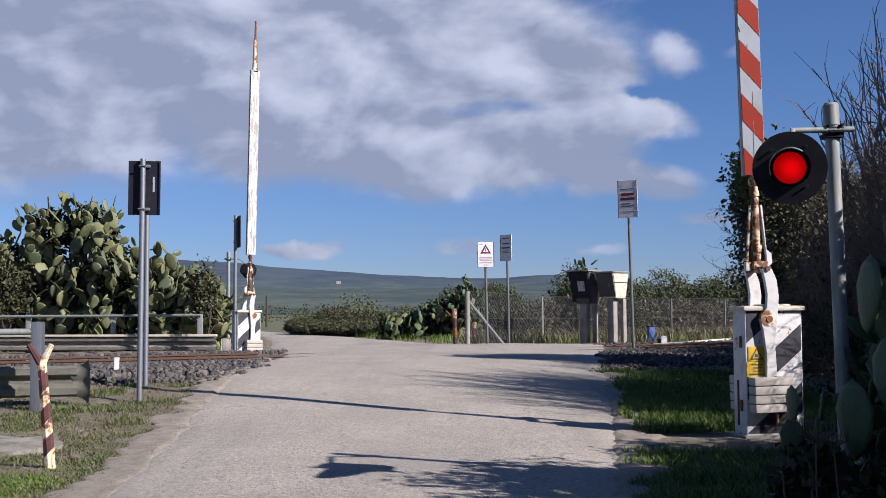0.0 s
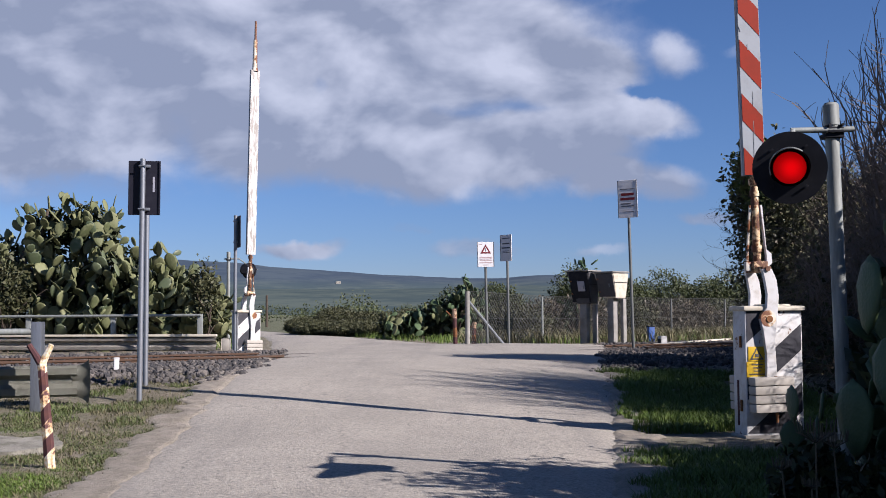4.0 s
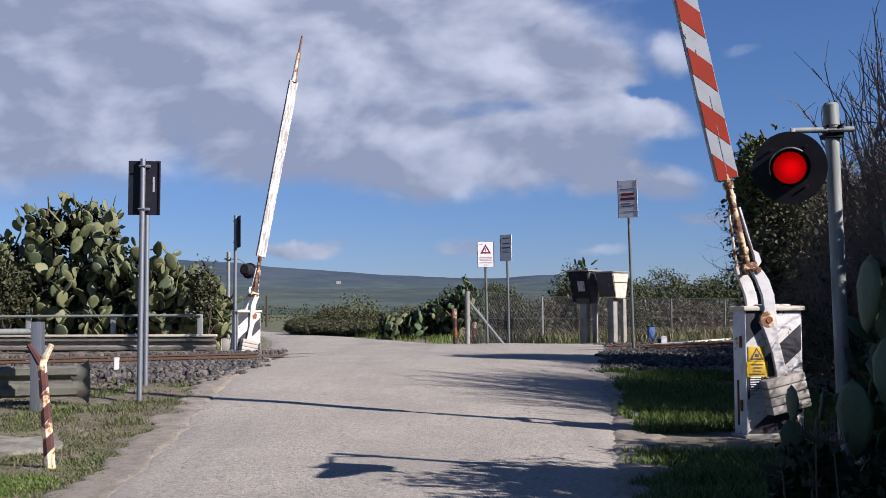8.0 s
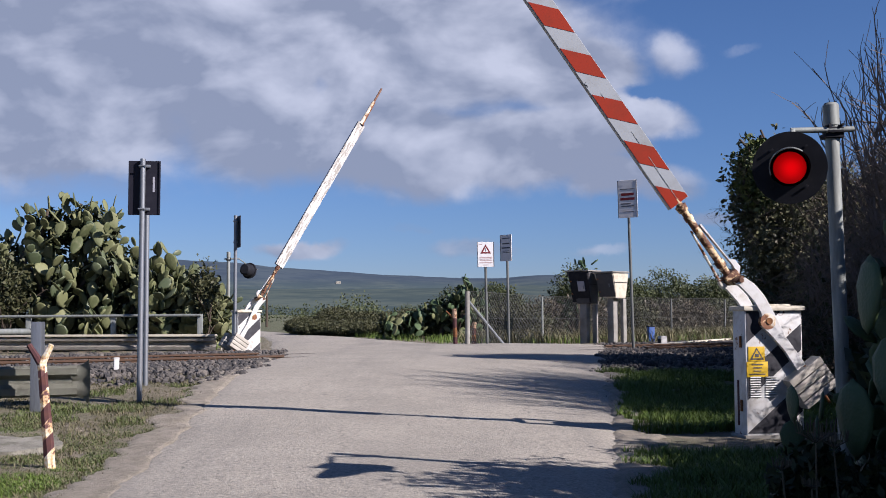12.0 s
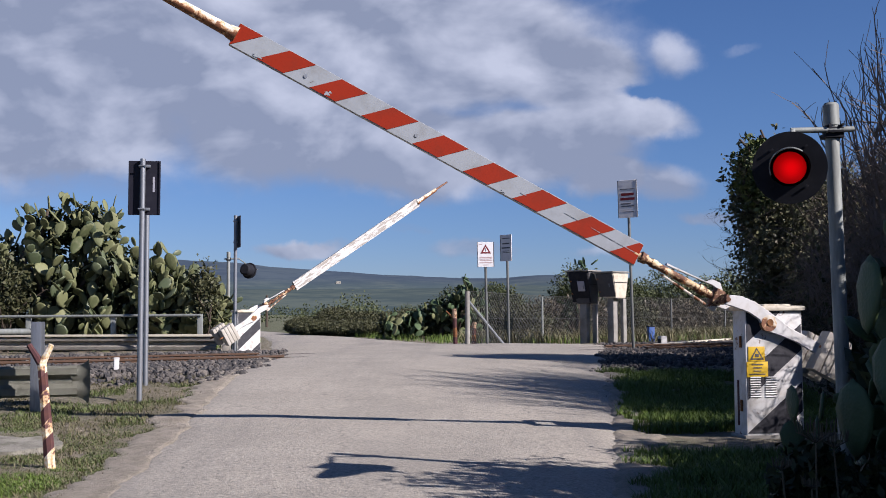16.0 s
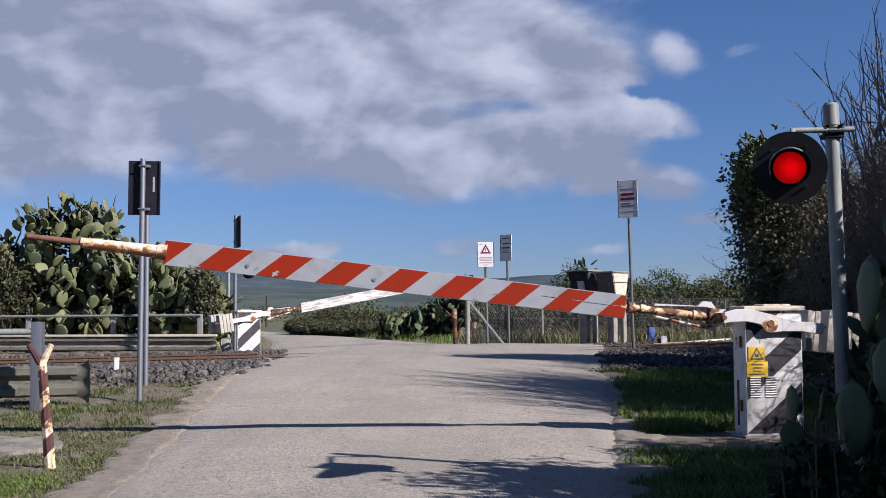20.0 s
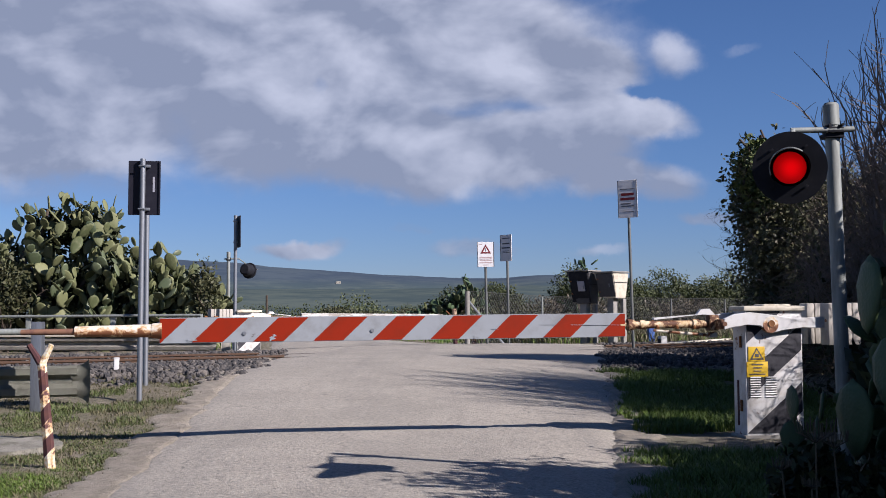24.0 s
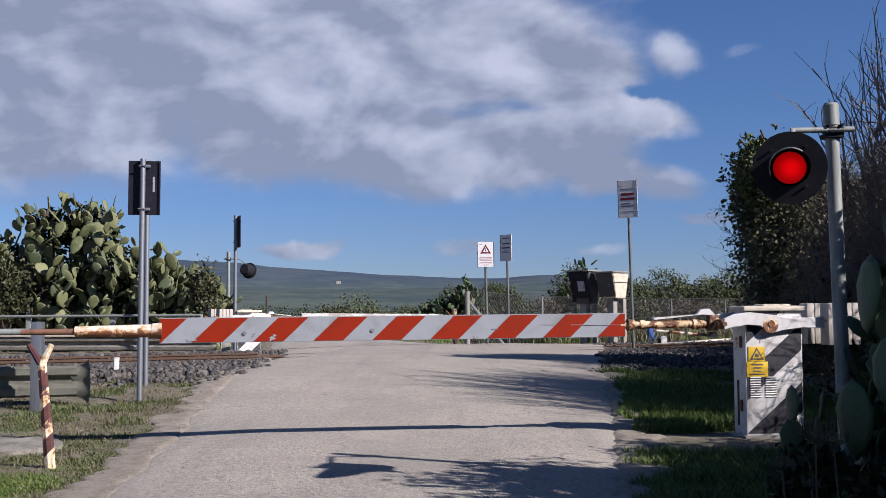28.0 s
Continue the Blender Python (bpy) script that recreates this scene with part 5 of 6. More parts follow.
def build_cactus(label, foot, lobes, count, length, seed, extra=(), dark=0, mass=0, kinds=PADS):
    """A prickly pear: woody stems, and pads that lean outwards from each lobe and grow on one another."""
    rng = random.Random(seed)
    ob = thing("prickly_pear", label, "cactus", pose(*foot))
    for l in lobes:
        v, f = twig_mesh(rng, [(Vector((l[0] * 0.7, l[1] * 0.7, -0.05)), (l[0] * 0.3, l[1] * 0.3, l[2]), l[2] * 0.9, 0.09)], 1, 6, 0.35, 0.5)
        stem = new("trunk", raw_mesh("trunk", v, f, "bark", True))
        stem.parent = ob
    sizes = [l[3] * l[5] for l in lobes]
    made, more_v, more_f = 0, [], []

    def add(p, way, spin, size):
        if made < count:
            place_pad(ob, p, way, spin, size, rng, kinds)
            return
        me = rng.choice(PADS)
        m = Matrix.Translation(p) @ Vector(way).to_track_quat("Z", "Y").to_matrix().to_4x4() @ Matrix.Rotation(spin, 4, "Z") @ Matrix.Diagonal((size, size, size, 1))
        start = len(more_v)
        more_v.extend(tuple(m @ q.co) for q in me.vertices)
        more_f.extend(tuple(start + q for q in face.vertices) for face in me.polygons)

    while made < count + mass:
        l = rng.choices(lobes, sizes)[0]
        d = Vector((rng.gauss(0, 1), rng.gauss(-0.35, 1), rng.gauss(0.15, 1))).normalized()
        p = Vector(l[:3]) + Vector((d.x * l[3], d.y * l[4], d.z * l[5])) * rng.uniform(0.45, 0.98)
        if p.z < 0.02:
            continue
        way = (Vector((d.x, d.y, 0)) * 0.55 + Vector((rng.gauss(0, 0.5), rng.gauss(0, 0.45), 0.72))).normalized()
        size = length * rng.uniform(0.75, 1.2)
        base = p - way * size * 0.8
        add(base, way, rng.gauss(0.45, 0.8), size)
        made += 1
        if rng.random() < 0.55:
            tip = base + way * size * 0.93
            way2 = (way + Vector((rng.gauss(0, 0.5), rng.gauss(0, 0.5), rng.gauss(0.15, 0.4)))).normalized()
            add(tip, way2, rng.gauss(0.45, 0.8), size * rng.uniform(0.6, 0.85))
            made += 1
    if more_v:
        rest = new("pad_mass", raw_mesh("pad_mass", more_v, more_f, "cactus_far", True))
        rest.parent = ob
        tagged(rest, "crowded pads deeper in the plant", kind="stuff")
    for p, way, spin, size in extra:
        place_pad(ob, Vector(p), Vector(way).normalized(), spin, size, rng, kinds)
    # dark leaves fill the lobes in place of the shade between pads
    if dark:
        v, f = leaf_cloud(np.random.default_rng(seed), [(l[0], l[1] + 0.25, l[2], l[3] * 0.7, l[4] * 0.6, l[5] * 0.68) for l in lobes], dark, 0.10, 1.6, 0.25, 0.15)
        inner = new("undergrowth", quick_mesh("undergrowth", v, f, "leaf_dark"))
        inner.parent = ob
        tagged(inner, "dark leaf mass between the pads, standing in for shade")
    return ob


def blades(name, mat, spots, rng, lo, hi, label, width=0.006):
    """Grass blades: two-piece bent strips at each spot."""
    p = np.array(spots, float)
    k = len(p)
    h = rng.uniform(lo, hi, k)
    a = rng.uniform(0, 2 * math.pi, k)
    lean = rng.uniform(0.1, 1.3, k) * h
    out = np.stack([np.cos(a), np.sin(a), np.zeros(k)], 1)
    side = np.stack([-np.sin(a), np.cos(a), np.zeros(k)], 1) * (width * rng.uniform(0.6, 1.5, k))[:, None]
    up = np.array([0, 0, 1.0])
    mid = p + out * (lean * 0.3)[:, None] + up * (h * 0.6)[:, None]
    tip = p + out * lean[:, None] + up * h[:, None]
    v = np.stack([p - side, p + side, mid + side * 0.8, mid - side * 0.8, tip], 1).reshape(-1, 3)
    base = np.arange(k)[:, None] * 5
    f = np.concatenate([base + [0, 1, 2], base + [0, 2, 3], base + [3, 2, 4]], 1).reshape(-1, 3)
    return tagged(new(name, quick_mesh(name, v, f, mat)), label, "grass", kind="stuff")


def grass_spots(rng, count, xr, yr, want, thresh=0.0, scale=1.2, seed=0.0):
    out = []
    guard = 0
    while len(out) < count and guard < count * 40:
        guard += 1
        x, y = rng.uniform(*xr), rng.uniform(*yr)
        if not want(x, y):
            continue
        if noise.noise((x * scale, y * scale, seed)) < thresh:
            continue
        out.append((x, y, lie(x, y) - 0.01))
    return out


def build_grass():
    rng, nrng = random.Random(21), np.random.default_rng(21)
    right = lambda x, y: not (8.75 + 0.35 * noise.noise((x * 2.2, 1, 0)) < y < 9.95 + 0.45 * noise.noise((x * 2.0, 5, 0)) and x < 2.75) and x > edge_at(ROAD_R, y) + 0.02 + 0.50 * noise.noise((y * 1.5, 0, 2)) + 0.22 * noise.noise((y * 5.0, 0, 5))
    left = lambda x, y: x < edge_at(ROAD_L, y) - 0.12 - 0.32 * noise.noise((y * 1.3, 0, 8)) - 0.16 * noise.noise((y * 5.0, x * 2, 8))
    blades("grass", "grass", grass_spots(rng, 60000, (1.3, 4.8), (10.2, 16.5), right, -0.22, 2.2), nrng, 0.02, 0.13,
           "lush green grass on the verge by the barrier", 0.0045)
    blades("grass", "grass", grass_spots(rng, 44000, (1.1, 3.6), (4.8, 8.9), right, -0.3, 2.5), nrng, 0.02, 0.11,
           "green grass under the roadside plants", 0.0035)
    blades("grass", "grass_olive", grass_spots(rng, 46000, (-4.4, -1.9), (5.6, 10.8), left, -0.2, 1.3, 3.0), nrng, 0.006, 0.034,
           "thin green grass on the stony verge", 0.004)
    blades("dry_grass", "grass_dry", grass_spots(rng, 22000, (-5.5, -1.9), (5.8, 15.0), left, -0.1, 1.4, 6.0), nrng, 0.012, 0.05,
           "dry straw-coloured grass on the verge", 0.004)
    blades("grass", "grass_olive", grass_spots(rng, 4500, (-4.6, -2.9), (10.4, 13.9), left, 0.05, 1.6, 9.0), nrng, 0.012, 0.06,
           "small green tufts at the sign post", 0.005)
    blades("grass", "grass", grass_spots(rng, 30000, (-3.6, -1.9), (5.7, 8.0), left, -0.3, 1.1, 12.0), nrng, 0.008, 0.042,
           "yellowish green grass at the road edge", 0.0035)
    beyond = lambda x, y: x > edge_at(ROAD_R, y) + 0.2
    blades("grass", "grass", grass_spots(rng, 22000, (-9, 12), (28.8, 50), beyond, -0.2, 0.8, 4.0), nrng, 0.05, 0.26,
           "green and straw grass beyond the crossing", 0.010)
    blades("dry_grass", "grass_dry", grass_spots(rng, 24000, (0.5, 16), (28.4, 46), beyond, -0.1, 0.8, 14.0), nrng, 0.08, 0.45,
           "tall dry grass behind the fence", 0.009)
    far_left = lambda x, y: x < edge_at(ROAD_L, y) - 0.3
    blades("grass", "grass", grass_spots(rng, 5000, (-14, -4.4), (26.2, 50), far_left, -0.2, 0.5, 5.0), nrng, 0.06, 0.22,
           "rough grass under the cactus", 0.014)


def build_umbels():
    """Dead wild carrot stalks with cupped seed heads."""
    rng = random.Random(8)
    for x, y, h, lean, r in ((1.72, 5.2, 0.50, 0.02, 0.10), (1.86, 5.25, 0.47, -0.02, 0.075), (1.68, 5.12, 0.30, 0.01, 0.05), (1.62, 5.3, 0.36, -0.01, 0.05)):
        ob = thing("dry_umbel", "dead stalk with a curled dry seed head", "dry plant", pose(x, y, -0.02), "dead wild carrot stalks")
        v, f = [], []
        bm = B()
        top = Vector((lean, 0, h))
        rod(bm, (0, 0, 0), top * 0.5 + Vector((0.008, 0, 0)), 0.006, 0.005, 6)
        rod(bm, top * 0.5 + Vector((0.008, 0, 0)), top, 0.005, 0.004, 6)
        part("stalk", bm, "leaf_dry", ob)
        bm = B()
        for k in range(24):
            a = 2 * math.pi * k / 24 + rng.uniform(-0.1, 0.1)
            out = r * rng.uniform(0.7, 1.1)
            p, q = top, top + Vector((math.cos(a) * out * 0.8, math.sin(a) * out * 0.8, out * 0.45))
            s = q + Vector((math.cos(a) * out * 0.1, math.sin(a) * out * 0.1, out * 0.65))
            rod(bm, p, q, 0.002, 0.002, 4)
            rod(bm, q, s, 0.002, 0.003, 4)
        part("seed_head", bm, "leaf_dry", ob, "curled brown seed head")


def at26(px, py, rx, ry, dy=0.9):
    """A cactus lobe given across and up in units of 1/75 m at the cactus hedge."""
    return (px / 75.0, 0.0, py / 75.0, rx / 75.0, dy, ry / 75.0)


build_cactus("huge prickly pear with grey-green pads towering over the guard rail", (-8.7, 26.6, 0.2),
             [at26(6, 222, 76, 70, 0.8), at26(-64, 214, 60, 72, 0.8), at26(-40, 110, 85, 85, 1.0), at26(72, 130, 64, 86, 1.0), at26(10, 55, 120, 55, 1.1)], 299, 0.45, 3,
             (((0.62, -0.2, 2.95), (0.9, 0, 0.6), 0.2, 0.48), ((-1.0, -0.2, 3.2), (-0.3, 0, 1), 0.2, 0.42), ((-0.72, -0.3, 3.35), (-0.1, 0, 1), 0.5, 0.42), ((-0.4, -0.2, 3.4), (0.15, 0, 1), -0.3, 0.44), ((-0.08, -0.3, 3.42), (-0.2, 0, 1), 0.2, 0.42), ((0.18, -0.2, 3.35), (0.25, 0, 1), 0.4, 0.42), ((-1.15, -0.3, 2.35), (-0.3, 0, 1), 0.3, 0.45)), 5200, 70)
build_cactus("prickly pear clump with crowded upright pads beside the far barrier", (-6.3, 26.2, 0.2),
             [at26(-22, 92, 62, 90, 0.9), at26(36, 82, 50, 76, 0.9), at26(70, 62, 28, 66, 0.7)], 280, 0.40, 5, (), 3400, 40)
build_cactus("prickly pear at the end of the hedge", (-10.75, 26.9, 0.2),
             [at26(6, 142, 62, 102, 1.0), at26(-60, 120, 70, 120, 1.0)], 240, 0.42, 6, (), 1500, 60)
# two pads in three take the colour darkened for shade
build_cactus("prickly pear growing along the bend of the road", (-0.2, 36.5, 0.2),
             [(-1.6, 0.3, 0.40, 0.6, 0.6, 0.40), (-0.7, 0.4, 0.55, 0.7, 0.7, 0.55), (0.1, 0.2, 0.75, 0.7, 0.7, 0.85), (0.85, 0, 1.05, 0.65, 0.7, 1.05), (1.25, 0, 0.8, 0.5, 0.6, 0.8)], 190, 0.36, 7, (), 3600, 0, PADS + SHADED_PADS + SHADED_PADS)
# every single pad here is in the shade-darkened colour
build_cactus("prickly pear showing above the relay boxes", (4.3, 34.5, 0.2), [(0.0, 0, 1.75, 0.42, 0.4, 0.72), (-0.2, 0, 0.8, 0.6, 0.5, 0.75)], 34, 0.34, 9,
             (((-0.15, -0.2, 2.3), (-0.2, 0, 1), 0.2, 0.26), ((0.12, -0.2, 2.28), (-0.15, 0, 0.8), 0.2, 0.34), ((0.30, -0.2, 2.35), (0.8, 0, 0.6), 0.2, 0.30)), 500, 0, SHADED_PADS)
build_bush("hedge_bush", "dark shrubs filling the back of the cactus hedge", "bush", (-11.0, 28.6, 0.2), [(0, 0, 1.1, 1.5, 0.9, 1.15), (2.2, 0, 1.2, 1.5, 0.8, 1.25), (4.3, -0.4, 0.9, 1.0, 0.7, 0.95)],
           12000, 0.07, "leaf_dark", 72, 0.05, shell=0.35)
build_bush("hedge_bush", "olive-brown leafy shrub grown into the cactus hedge", "bush", (-10.15, 25.75, 0.2), [(0, 0, 1.5, 0.5, 0.35, 0.8), (-0.5, 0, 1.1, 0.6, 0.35, 0.8)],
           1700, 0.06, "leaf_hedge", 73, 0.03, shell=0.4, ragged=0.4)
build_bush("hedge_bush", "small olive shrub between the cactus pads", "bush", (-5.5, 25.5, 0.2), [(0, 0, 1.35, 0.34, 0.3, 0.75)], 1000, 0.05, "leaf_hedge", 74, 0.025, shell=0.4, ragged=0.4)
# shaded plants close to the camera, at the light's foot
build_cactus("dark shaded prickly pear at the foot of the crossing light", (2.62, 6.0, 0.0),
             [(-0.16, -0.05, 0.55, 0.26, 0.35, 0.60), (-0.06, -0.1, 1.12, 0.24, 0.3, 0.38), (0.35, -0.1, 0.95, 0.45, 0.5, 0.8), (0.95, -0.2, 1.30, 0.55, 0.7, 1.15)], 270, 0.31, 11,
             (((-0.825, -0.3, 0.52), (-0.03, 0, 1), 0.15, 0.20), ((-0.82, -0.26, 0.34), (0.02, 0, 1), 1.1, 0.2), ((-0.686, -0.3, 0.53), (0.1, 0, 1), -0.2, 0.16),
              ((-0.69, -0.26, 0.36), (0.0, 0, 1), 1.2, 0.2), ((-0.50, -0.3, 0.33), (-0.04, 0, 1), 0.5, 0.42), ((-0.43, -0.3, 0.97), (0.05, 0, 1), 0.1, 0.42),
              ((-0.38, -0.4, 0.60), (0.15, 0, 1), 0.5, 0.40), ((-0.52, -0.22, 0.02), (-0.05, 0, 1), 0.3, 0.34), ((-0.80, -0.2, 0.12), (0.05, 0, 1), 1.2, 0.26)), 3000, 0, SHADED_PADS)
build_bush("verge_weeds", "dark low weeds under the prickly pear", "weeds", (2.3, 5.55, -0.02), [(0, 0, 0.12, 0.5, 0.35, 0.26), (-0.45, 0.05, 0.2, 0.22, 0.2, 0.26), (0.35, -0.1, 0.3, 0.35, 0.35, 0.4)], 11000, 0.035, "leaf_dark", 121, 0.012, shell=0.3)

thicket = build_bush("roadside_bush", "tall dense bush with small dark leaves beside the track", "bush", (5.75, 17.0, 0.1),
                     [(-0.92, -0.2, 2.72, 0.44, 0.6, 0.78), (-0.60, -0.1, 2.50, 0.62, 0.9, 1.02), (-0.42, 0.1, 1.85, 0.70, 1.0, 1.25), (-0.15, 0.2, 0.9, 0.82, 1.0, 0.95), (0.34, 0.1, 2.15, 0.75, 0.9, 1.05), (0.9, 0.3, 1.6, 1.0, 1.0, 1.5)],
                     60000, 0.042, "leaf_bush", 31, 0.08, stretch=1.9, shell=0.3, ragged=0.45)
# leaves the sun strikes: its light put into a brighter leaf colour
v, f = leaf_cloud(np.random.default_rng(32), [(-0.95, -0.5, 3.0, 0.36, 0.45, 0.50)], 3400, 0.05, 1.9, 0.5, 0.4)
sprig = new("lit_foliage", quick_mesh("lit_foliage", v, f, "leaf_sunlit"))
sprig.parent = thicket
rng_edge = random.Random(35)
v, f = twig_mesh(rng_edge, [((rng_edge.uniform(-1.15, -0.9), rng_edge.gauss(-0.2, 0.3), 1.2 + 0.075 * k), (-1, rng_edge.gauss(0, 0.3), rng_edge.gauss(0.15, 0.35)), rng_edge.uniform(0.25, 0.5), 0.004)
                            for k in range(24)], 2, 3, 0.45, 0.55, 0.25)
spray = new("twig_spray", raw_mesh("twig_spray", v, f, "twig"))
spray.parent = thicket
tagged(spray, "thin bare twigs reaching out of the bush")


def build_brush(label, foot, lobes, count, thin, long, seed, leaves=0, group=""):
    """A bush of crossing bare twigs, with some leaves low down."""
    ob = thing("hedge_bush", label, "bush", pose(*foot), group)
    rng = random.Random(seed)
    for l in lobes:
        way = Vector(l[:3]) - Vector((l[0] * 0.3, l[1] * 0.3, -0.1))
        v, f = twig_mesh(rng, [((l[0] * 0.3, l[1] * 0.3, -0.1), way, way.length * 0.52, 0.017)], 3, 4, 0.4, 0.55)
        stem = new("trunk", raw_mesh("trunk", v, f, "twig", True))
        stem.parent = ob
    v, f = leaf_cloud(np.random.default_rng(seed), lobes, count, thin, long / thin, 0.2, 0.4)
    brush = new("brushwood", quick_mesh("brushwood", v, f, "thicket"))
    brush.parent = ob
    tagged(brush, "tangle of thin brown twigs", kind="stuff")
    if leaves:
        v, f = leaf_cloud(np.random.default_rng(seed + 1), [(l[0], l[1], l[2] * 0.7, l[3], l[4], l[5] * 0.7) for l in lobes], leaves, 0.05, 1.9, 0.3, 0.4)
        crown = new("crown", quick_mesh("crown", v, f, "leaf_dark"))
        crown.parent = ob


for k, (x, y, s, leaves) in enumerate(((6.1, 14.7, 1.05, 15000), (7.6, 18.7, 1.1, 12000), (7.5, 20.6, 1.1, 12000), (8.7, 22.3, 1.1, 9000), (8.9, 24.0, 1.1, 9000), (7.0, 12.9, 1.15, 1200))):
    build_brush("tangled hedge bush of bare twigs along the railway bank", (x, y, lie(x, y)),
                [(0, 0, 1.6 * s, 0.9 * s, 1.1 * s, 1.5 * s), (0.7 * s, 0.5, 1.5 * s, 0.9 * s, 1.1 * s, 1.4 * s)], 11000 if k == 0 else 5000, 0.009, 0.42, 40 + k, leaves * 2 // 3, "hedge bushes on the bank")
build_brush("tall brown thicket of bare twigs behind the barrier", (4.95, 12.5, 0.0),
            [(-0.1, 0.1, 1.4, 1.0, 0.9, 1.35), (0.75, 0.0, 1.55, 1.05, 1.1, 1.4), (-0.35, 0.3, 0.9, 0.85, 0.9, 0.9)], 5500, 0.010, 0.44, 33, 1400)
build_brush("bare twiggy bush leaning over the barrier machine", (4.75, 9.0, 0.0), [(0, 0.1, 1.2, 0.55, 0.7, 0.95), (0.5, 0.0, 1.2, 0.6, 0.7, 1.0)], 1500, 0.008, 0.5, 48, 700)
# out of view; the last two are added to hold back sky light
for k, (x, y, h) in enumerate(((4.0, 5.1, 1.38), (4.25, 7.3, 0.90), (5.0, 9.4, 0.60), (3.6, 3.3, 1.45), (2.9, 1.6, 1.3))):
    build_bush("verge_bush", "low dense bush out of view on the verge, added for shade", "bush", (x, y, 0.0),
               [(0, 0, h, 0.85, 1.25, h), (0.9, 0, h * 1.1, 0.9, 1.2, h * 1.1)], 17000, 0.055, "leaf_dark", 50 + k, 0.05, group="low verge bushes", shell=0.4)


def build_bare_twigs():
    """A leafless small tree: trunks, then a high crown of upright stems and fine twigs."""
    rng = random.Random(77)
    ob = thing("bare_thicket", "leafless brown twigs rising out of the thicket against the sky", "bush", pose(4.9, 12.2, 0))
    for k in range(7):
        x = -0.1 + 0.27 * k + rng.uniform(-0.1, 0.1)
        v, f = twig_mesh(rng, [((x, rng.gauss(0, 0.4), -0.05), (rng.gauss(0, 0.06), rng.gauss(0, 0.06), 1), 2.0, 0.028)], 0, 5, 0.3, 0.5, 0.07)
        stem = new("trunk", raw_mesh("trunk", v, f, "twig", True))
        stem.parent = ob
    for name, n, r, x0, x1, depth, kink, label in (("branch_tangle", 165, 0.0145, -0.1, 2.0, 2, 0.10, "upright bare brown stems"), ("twig_spray", 150, 0.0045, -0.8, 1.0, 3, 0.24, "fine bare twigs")):
        starts = []
        for k in range(n):
            f = (k + rng.random()) / n
            way = (rng.gauss(0.0, 0.15), rng.gauss(0.0, 0.16), 1)
            long = rng.uniform(1.1, 1.7) if depth == 2 else 1.45 * (0.40 + 0.62 * f) * rng.uniform(0.75, 1.1)
            starts.append(((x0 + (x1 - x0) * f, rng.gauss(-0.1, 0.6), rng.uniform(1.5, 2.1) if depth == 2 else 1.0 + 0.6 * f), way, long, r))
        v, q = twig_mesh(rng, starts, depth, 3, 0.42, 0.46, kink)
        stem = new(name, raw_mesh(name, v, q, "twig"))
        stem.parent = ob
        tagged(stem, label)
    return ob


bare_tree = build_bare_twigs()
tagged(copy_thing(bare_tree, pose(5.85, 10.4, 0, 0, 0, 8)), "leafless brown shrub of tall thin stems on the bank")


def build_tall_shrub(foot, seed, n, high, wide):
    """A tall leafless shrub: many upright stems that fork into fine twigs."""
    rng = random.Random(seed)
    ob = thing("bare_shrub", "tall leafless shrub of upright brown stems on the verge", "bush", pose(*foot), "tall bare shrubs")
    for name, count, depth, r, words in (("stem_clump", 3 * n, 2, 0.021, "upright forking stems"), ("twig_spray", n, 3, 0.011, "fine bare twigs")):
        starts = []
        for k in range(count):
            x, y = rng.gauss(0, wide * 0.5), rng.gauss(0, wide * 0.6)
            starts.append(((x, y, -0.05), (x * 0.10 + rng.gauss(0.02, 0.06), y * 0.2 + rng.gauss(0, 0.06), 1), high * rng.uniform(0.45, 0.8), r))
        v, f = twig_mesh(rng, starts, depth, 3, 0.30, 0.40, 0.09)
        stem = new(name, raw_mesh(name, v, f, "twig"))
        stem.parent = ob
        tagged(stem, words)


for k, (x, y, n, h) in enumerate(((6.6, 11.4, 18, 3.5), (6.9, 10.6, 18, 3.7), (7.0, 12.3, 18, 3.5), (7.4, 11.7, 16, 3.8))):
    build_tall_shrub((x, y, lie(x, y)), 130 + k, n, h, 0.62)
# hedge in the middle distance, olive and brown
for k, (x, y, w, h) in enumerate(((-5.6, 44.5, 0.8, 0.36), (-4.3, 45.0, 1.0, 0.56), (-3.0, 44.5, 1.1, 0.47), (-2.0, 43, 1.0, 0.45), (-4.9, 43.0, 0.9, 0.30), (-3.6, 42.0, 1.0, 0.30), (-2.5, 41.0, 0.9, 0.30), (-1.2, 40.5, 0.9, 0.50))):
    build_bush("hedge_bush", "rounded olive-brown bush where the road bends away", "bush", (x, y, 0.2), [(0, 0, h, w, 1.2, h), (0.5 * w, -0.3, h * 0.7, w * 0.6, 1.0, h * 0.7)],
               16000, 0.036, "leaf_hedge", 60 + k, 0.04, group="bushes at the bend", shell=0.5, ragged=0.14)
# scrub and small trees behind the fence
scrub = ((2.6, 37, 1.0, 0.55), (3.8, 38.5, 1.1, 0.65), (5.2, 39, 1.1, 0.7), (6.6, 40, 1.1, 0.65), (8.2, 42, 1.3, 0.6), (9.8, 43.5, 1.2, 0.65), (11.6, 45, 1.4, 0.6))
for k, (x, y, w, h) in enumerate(scrub):
    build_bush("scrub", "dry grey-brown scrub behind the wire fence", "bush", (x, y, 0.2), [(0, 0, h, w, 0.9, h)], 3600, 0.05, "leaf_dry" if k % 3 else "leaf_hedge", 80 + k, 0.03,
               group="scrub behind the fence", stretch=3.0, shell=0.4, ragged=0.4)
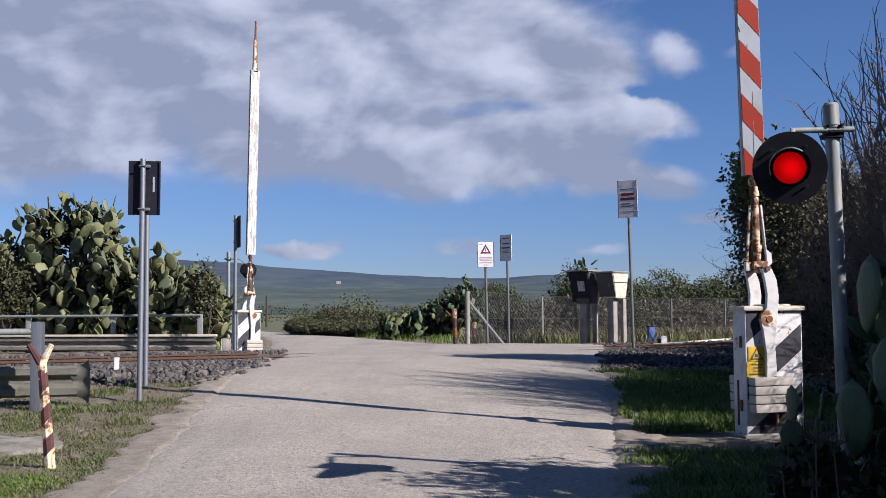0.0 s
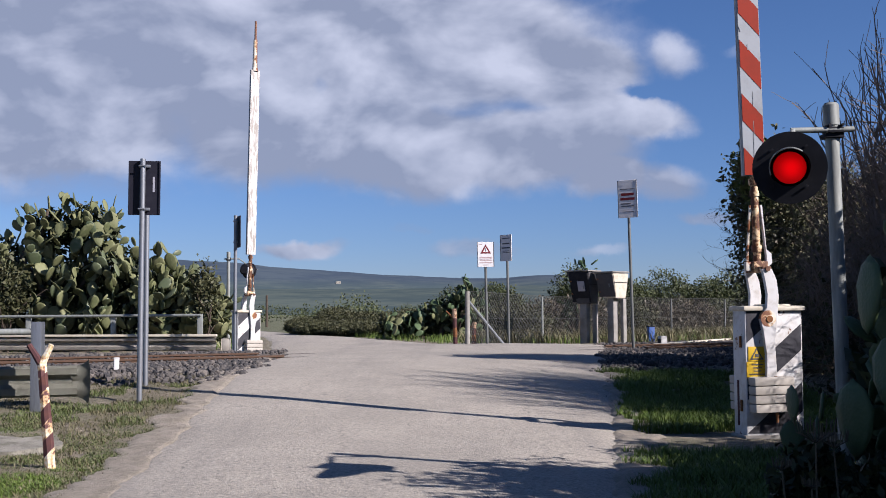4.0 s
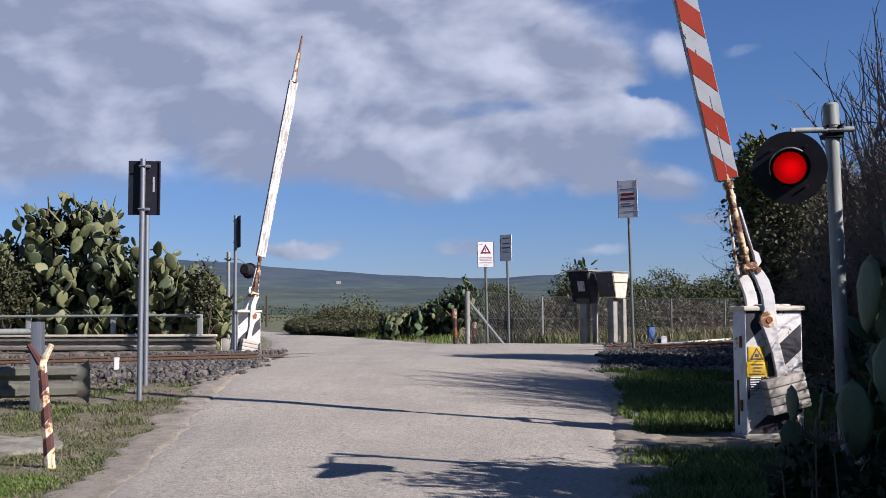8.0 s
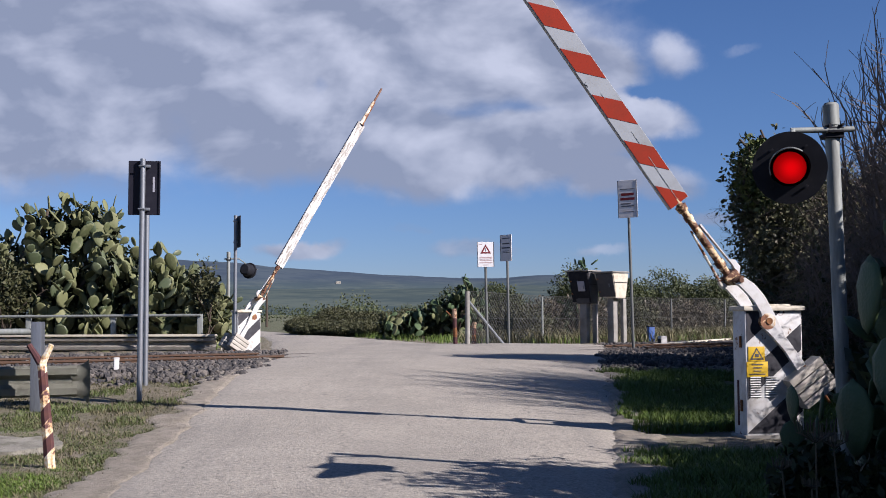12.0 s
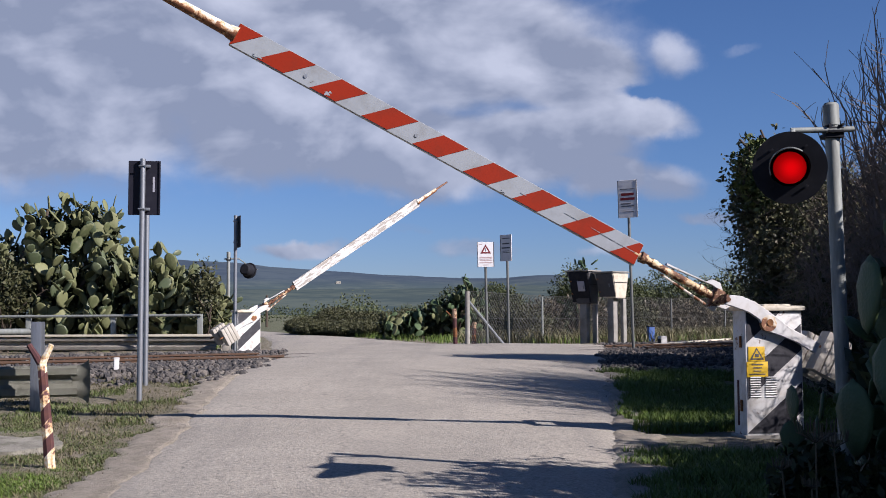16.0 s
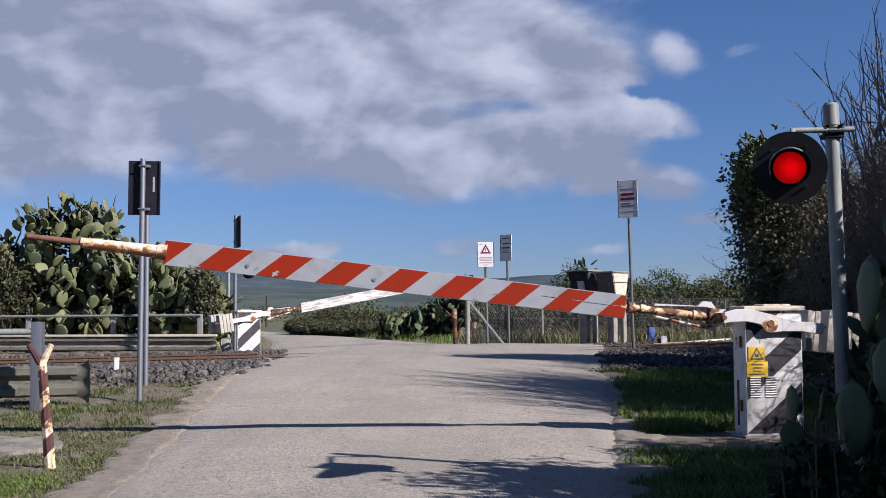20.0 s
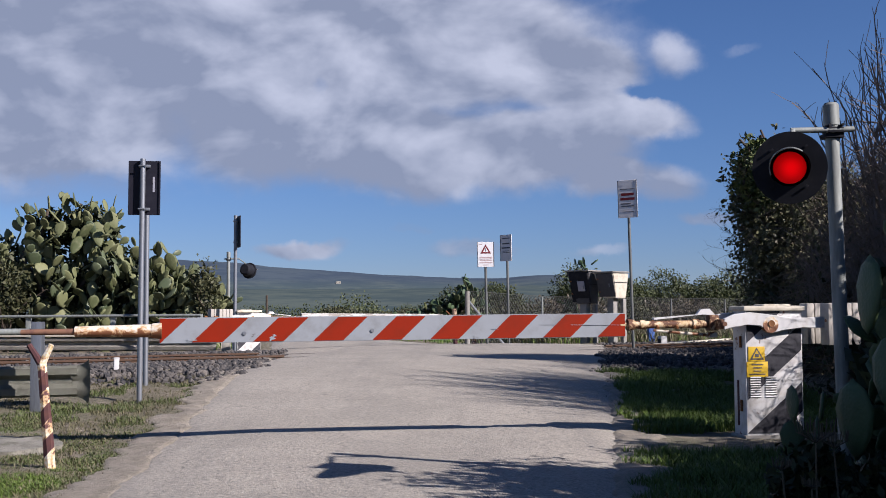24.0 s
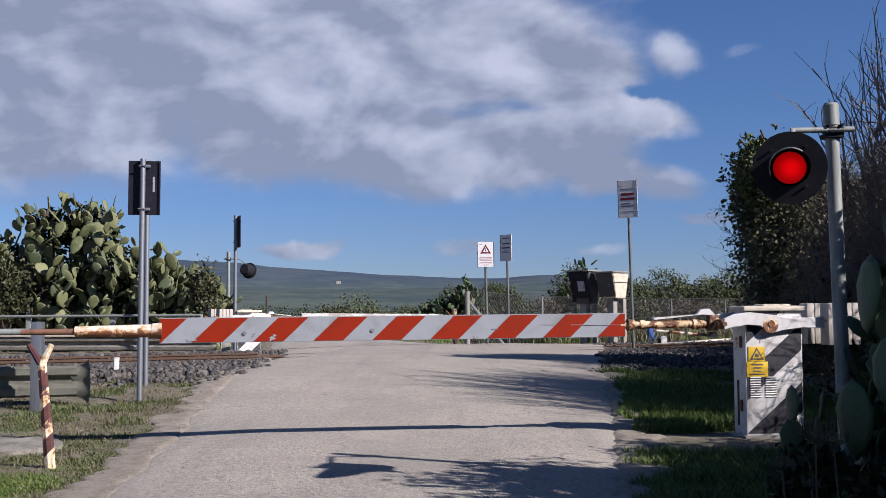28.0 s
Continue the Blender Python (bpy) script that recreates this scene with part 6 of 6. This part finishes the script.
trees = ((5.9, 48, 1.15, 1.25, 1.15), (8.6, 50, 0.9, 1.0, 0.9), (10.6, 52, 1.3, 1.25, 1.15), (12.6, 52, 1.0, 1.0, 1.0), (13.9, 53, 1.25, 1.2, 1.1), (2.6, 52, 1.1, 1.0, 0.8),
         (16.4, 54, 1.2, 1.1, 1.1))
for k, (x, y, w, z, h) in enumerate(trees):
    build_bush("tree", "small round green tree in the field behind the fence", "tree", (x, y, 0.2), [(0, 0, z + 0.35, w, 1.0, h), (0.5 * w, 0.2, z, w * 0.7, 0.9, h * 0.8), (-0.45 * w, 0, z * 0.85, w * 0.7, 0.9, h * 0.75)],
               9500, 0.06, "leaf_tree", 90 + k, 0.07, group="trees behind the fence", shell=0.5, ragged=0.4)


build_bush("hedge_bush", "dark shrub among the prickly pears by the fence", "bush", (0.55, 37.6, 0.2), [(0, 0, 0.8, 1.0, 0.8, 0.85), (-0.9, 0, 0.55, 0.8, 0.8, 0.6)],
           6000, 0.05, "leaf_dark", 71, 0.04, shell=0.4)


def build_far_scrub():
    nrng = np.random.default_rng(5)
    lobes = []
    for _ in range(60):
        y = nrng.uniform(110, 300)
        x = y * nrng.uniform(-0.22, 0.35)
        h = nrng.uniform(0.8, 2.2)
        lobes.append((x, y, h * 0.6, nrng.uniform(2, 6), 2.0, h))
    v, f = leaf_cloud(nrng, lobes, 40000, 0.17, 1.4, 0.4)
    tagged(new("far_scrub", quick_mesh("far_scrub", v, f, "leaf_tree")), "distant low scrub across the plain", "scrub", kind="stuff")


build_far_scrub()
build_umbels()
build_grass()


# ---- what moves ----
# angle of each boom above level, in degrees
NEAR_SWING = ((0.0, 88.7), (4.6, 88.7), (5.1, 88.4), (5.5, 87.4), (6.0, 85.8), (6.5, 83.9), (7.0, 81.75), (7.5, 79.55), (8.0, 77.2),
              (9.0, 72.2), (10.0, 66.7), (11.0, 60.75), (12.0, 54.4), (12.5, 51.1), (13.5, 44.3), (14.5, 37.4), (15.0, 34.0),
              (15.5, 30.8), (16.0, 27.6), (16.5, 24.5), (17.0, 21.4), (17.5, 18.75), (18.0, 16.0), (18.5, 13.45), (19.0, 11.05),
              (19.5, 8.8), (20.0, 6.7), (20.5, 4.65), (21.0, 2.75), (21.5, 1.35), (22.0, 0.35), (22.6, -0.25), (28.0, -0.25))
FAR_SWING = ((0.0, 88.8), (4.7, 88.8), (5.2, 88.4), (5.6, 87.6), (6.0, 86.5), (6.5, 84.8), (7.0, 82.85), (7.5, 80.6), (8.0, 78.2), (9.0, 73.4), (10.0, 68.3),
             (11.0, 62.8), (12.0, 56.8), (12.5, 53.7), (14.5, 40.6), (16.0, 30.9), (17.0, 24.7), (18.0, 18.9), (19.0, 13.6),
             (20.0, 9.0), (21.0, 4.8), (22.0, 1.3), (22.8, -0.6), (28.0, -0.6))


def motions():
    for boom, swing in ((near_boom, NEAR_SWING), (far_boom, FAR_SWING)):
        place = boom.matrix_basis.translation.copy()
        walk(boom, [(t, pose(*place, 0, angle, 0)) for t, angle in swing])


motions()
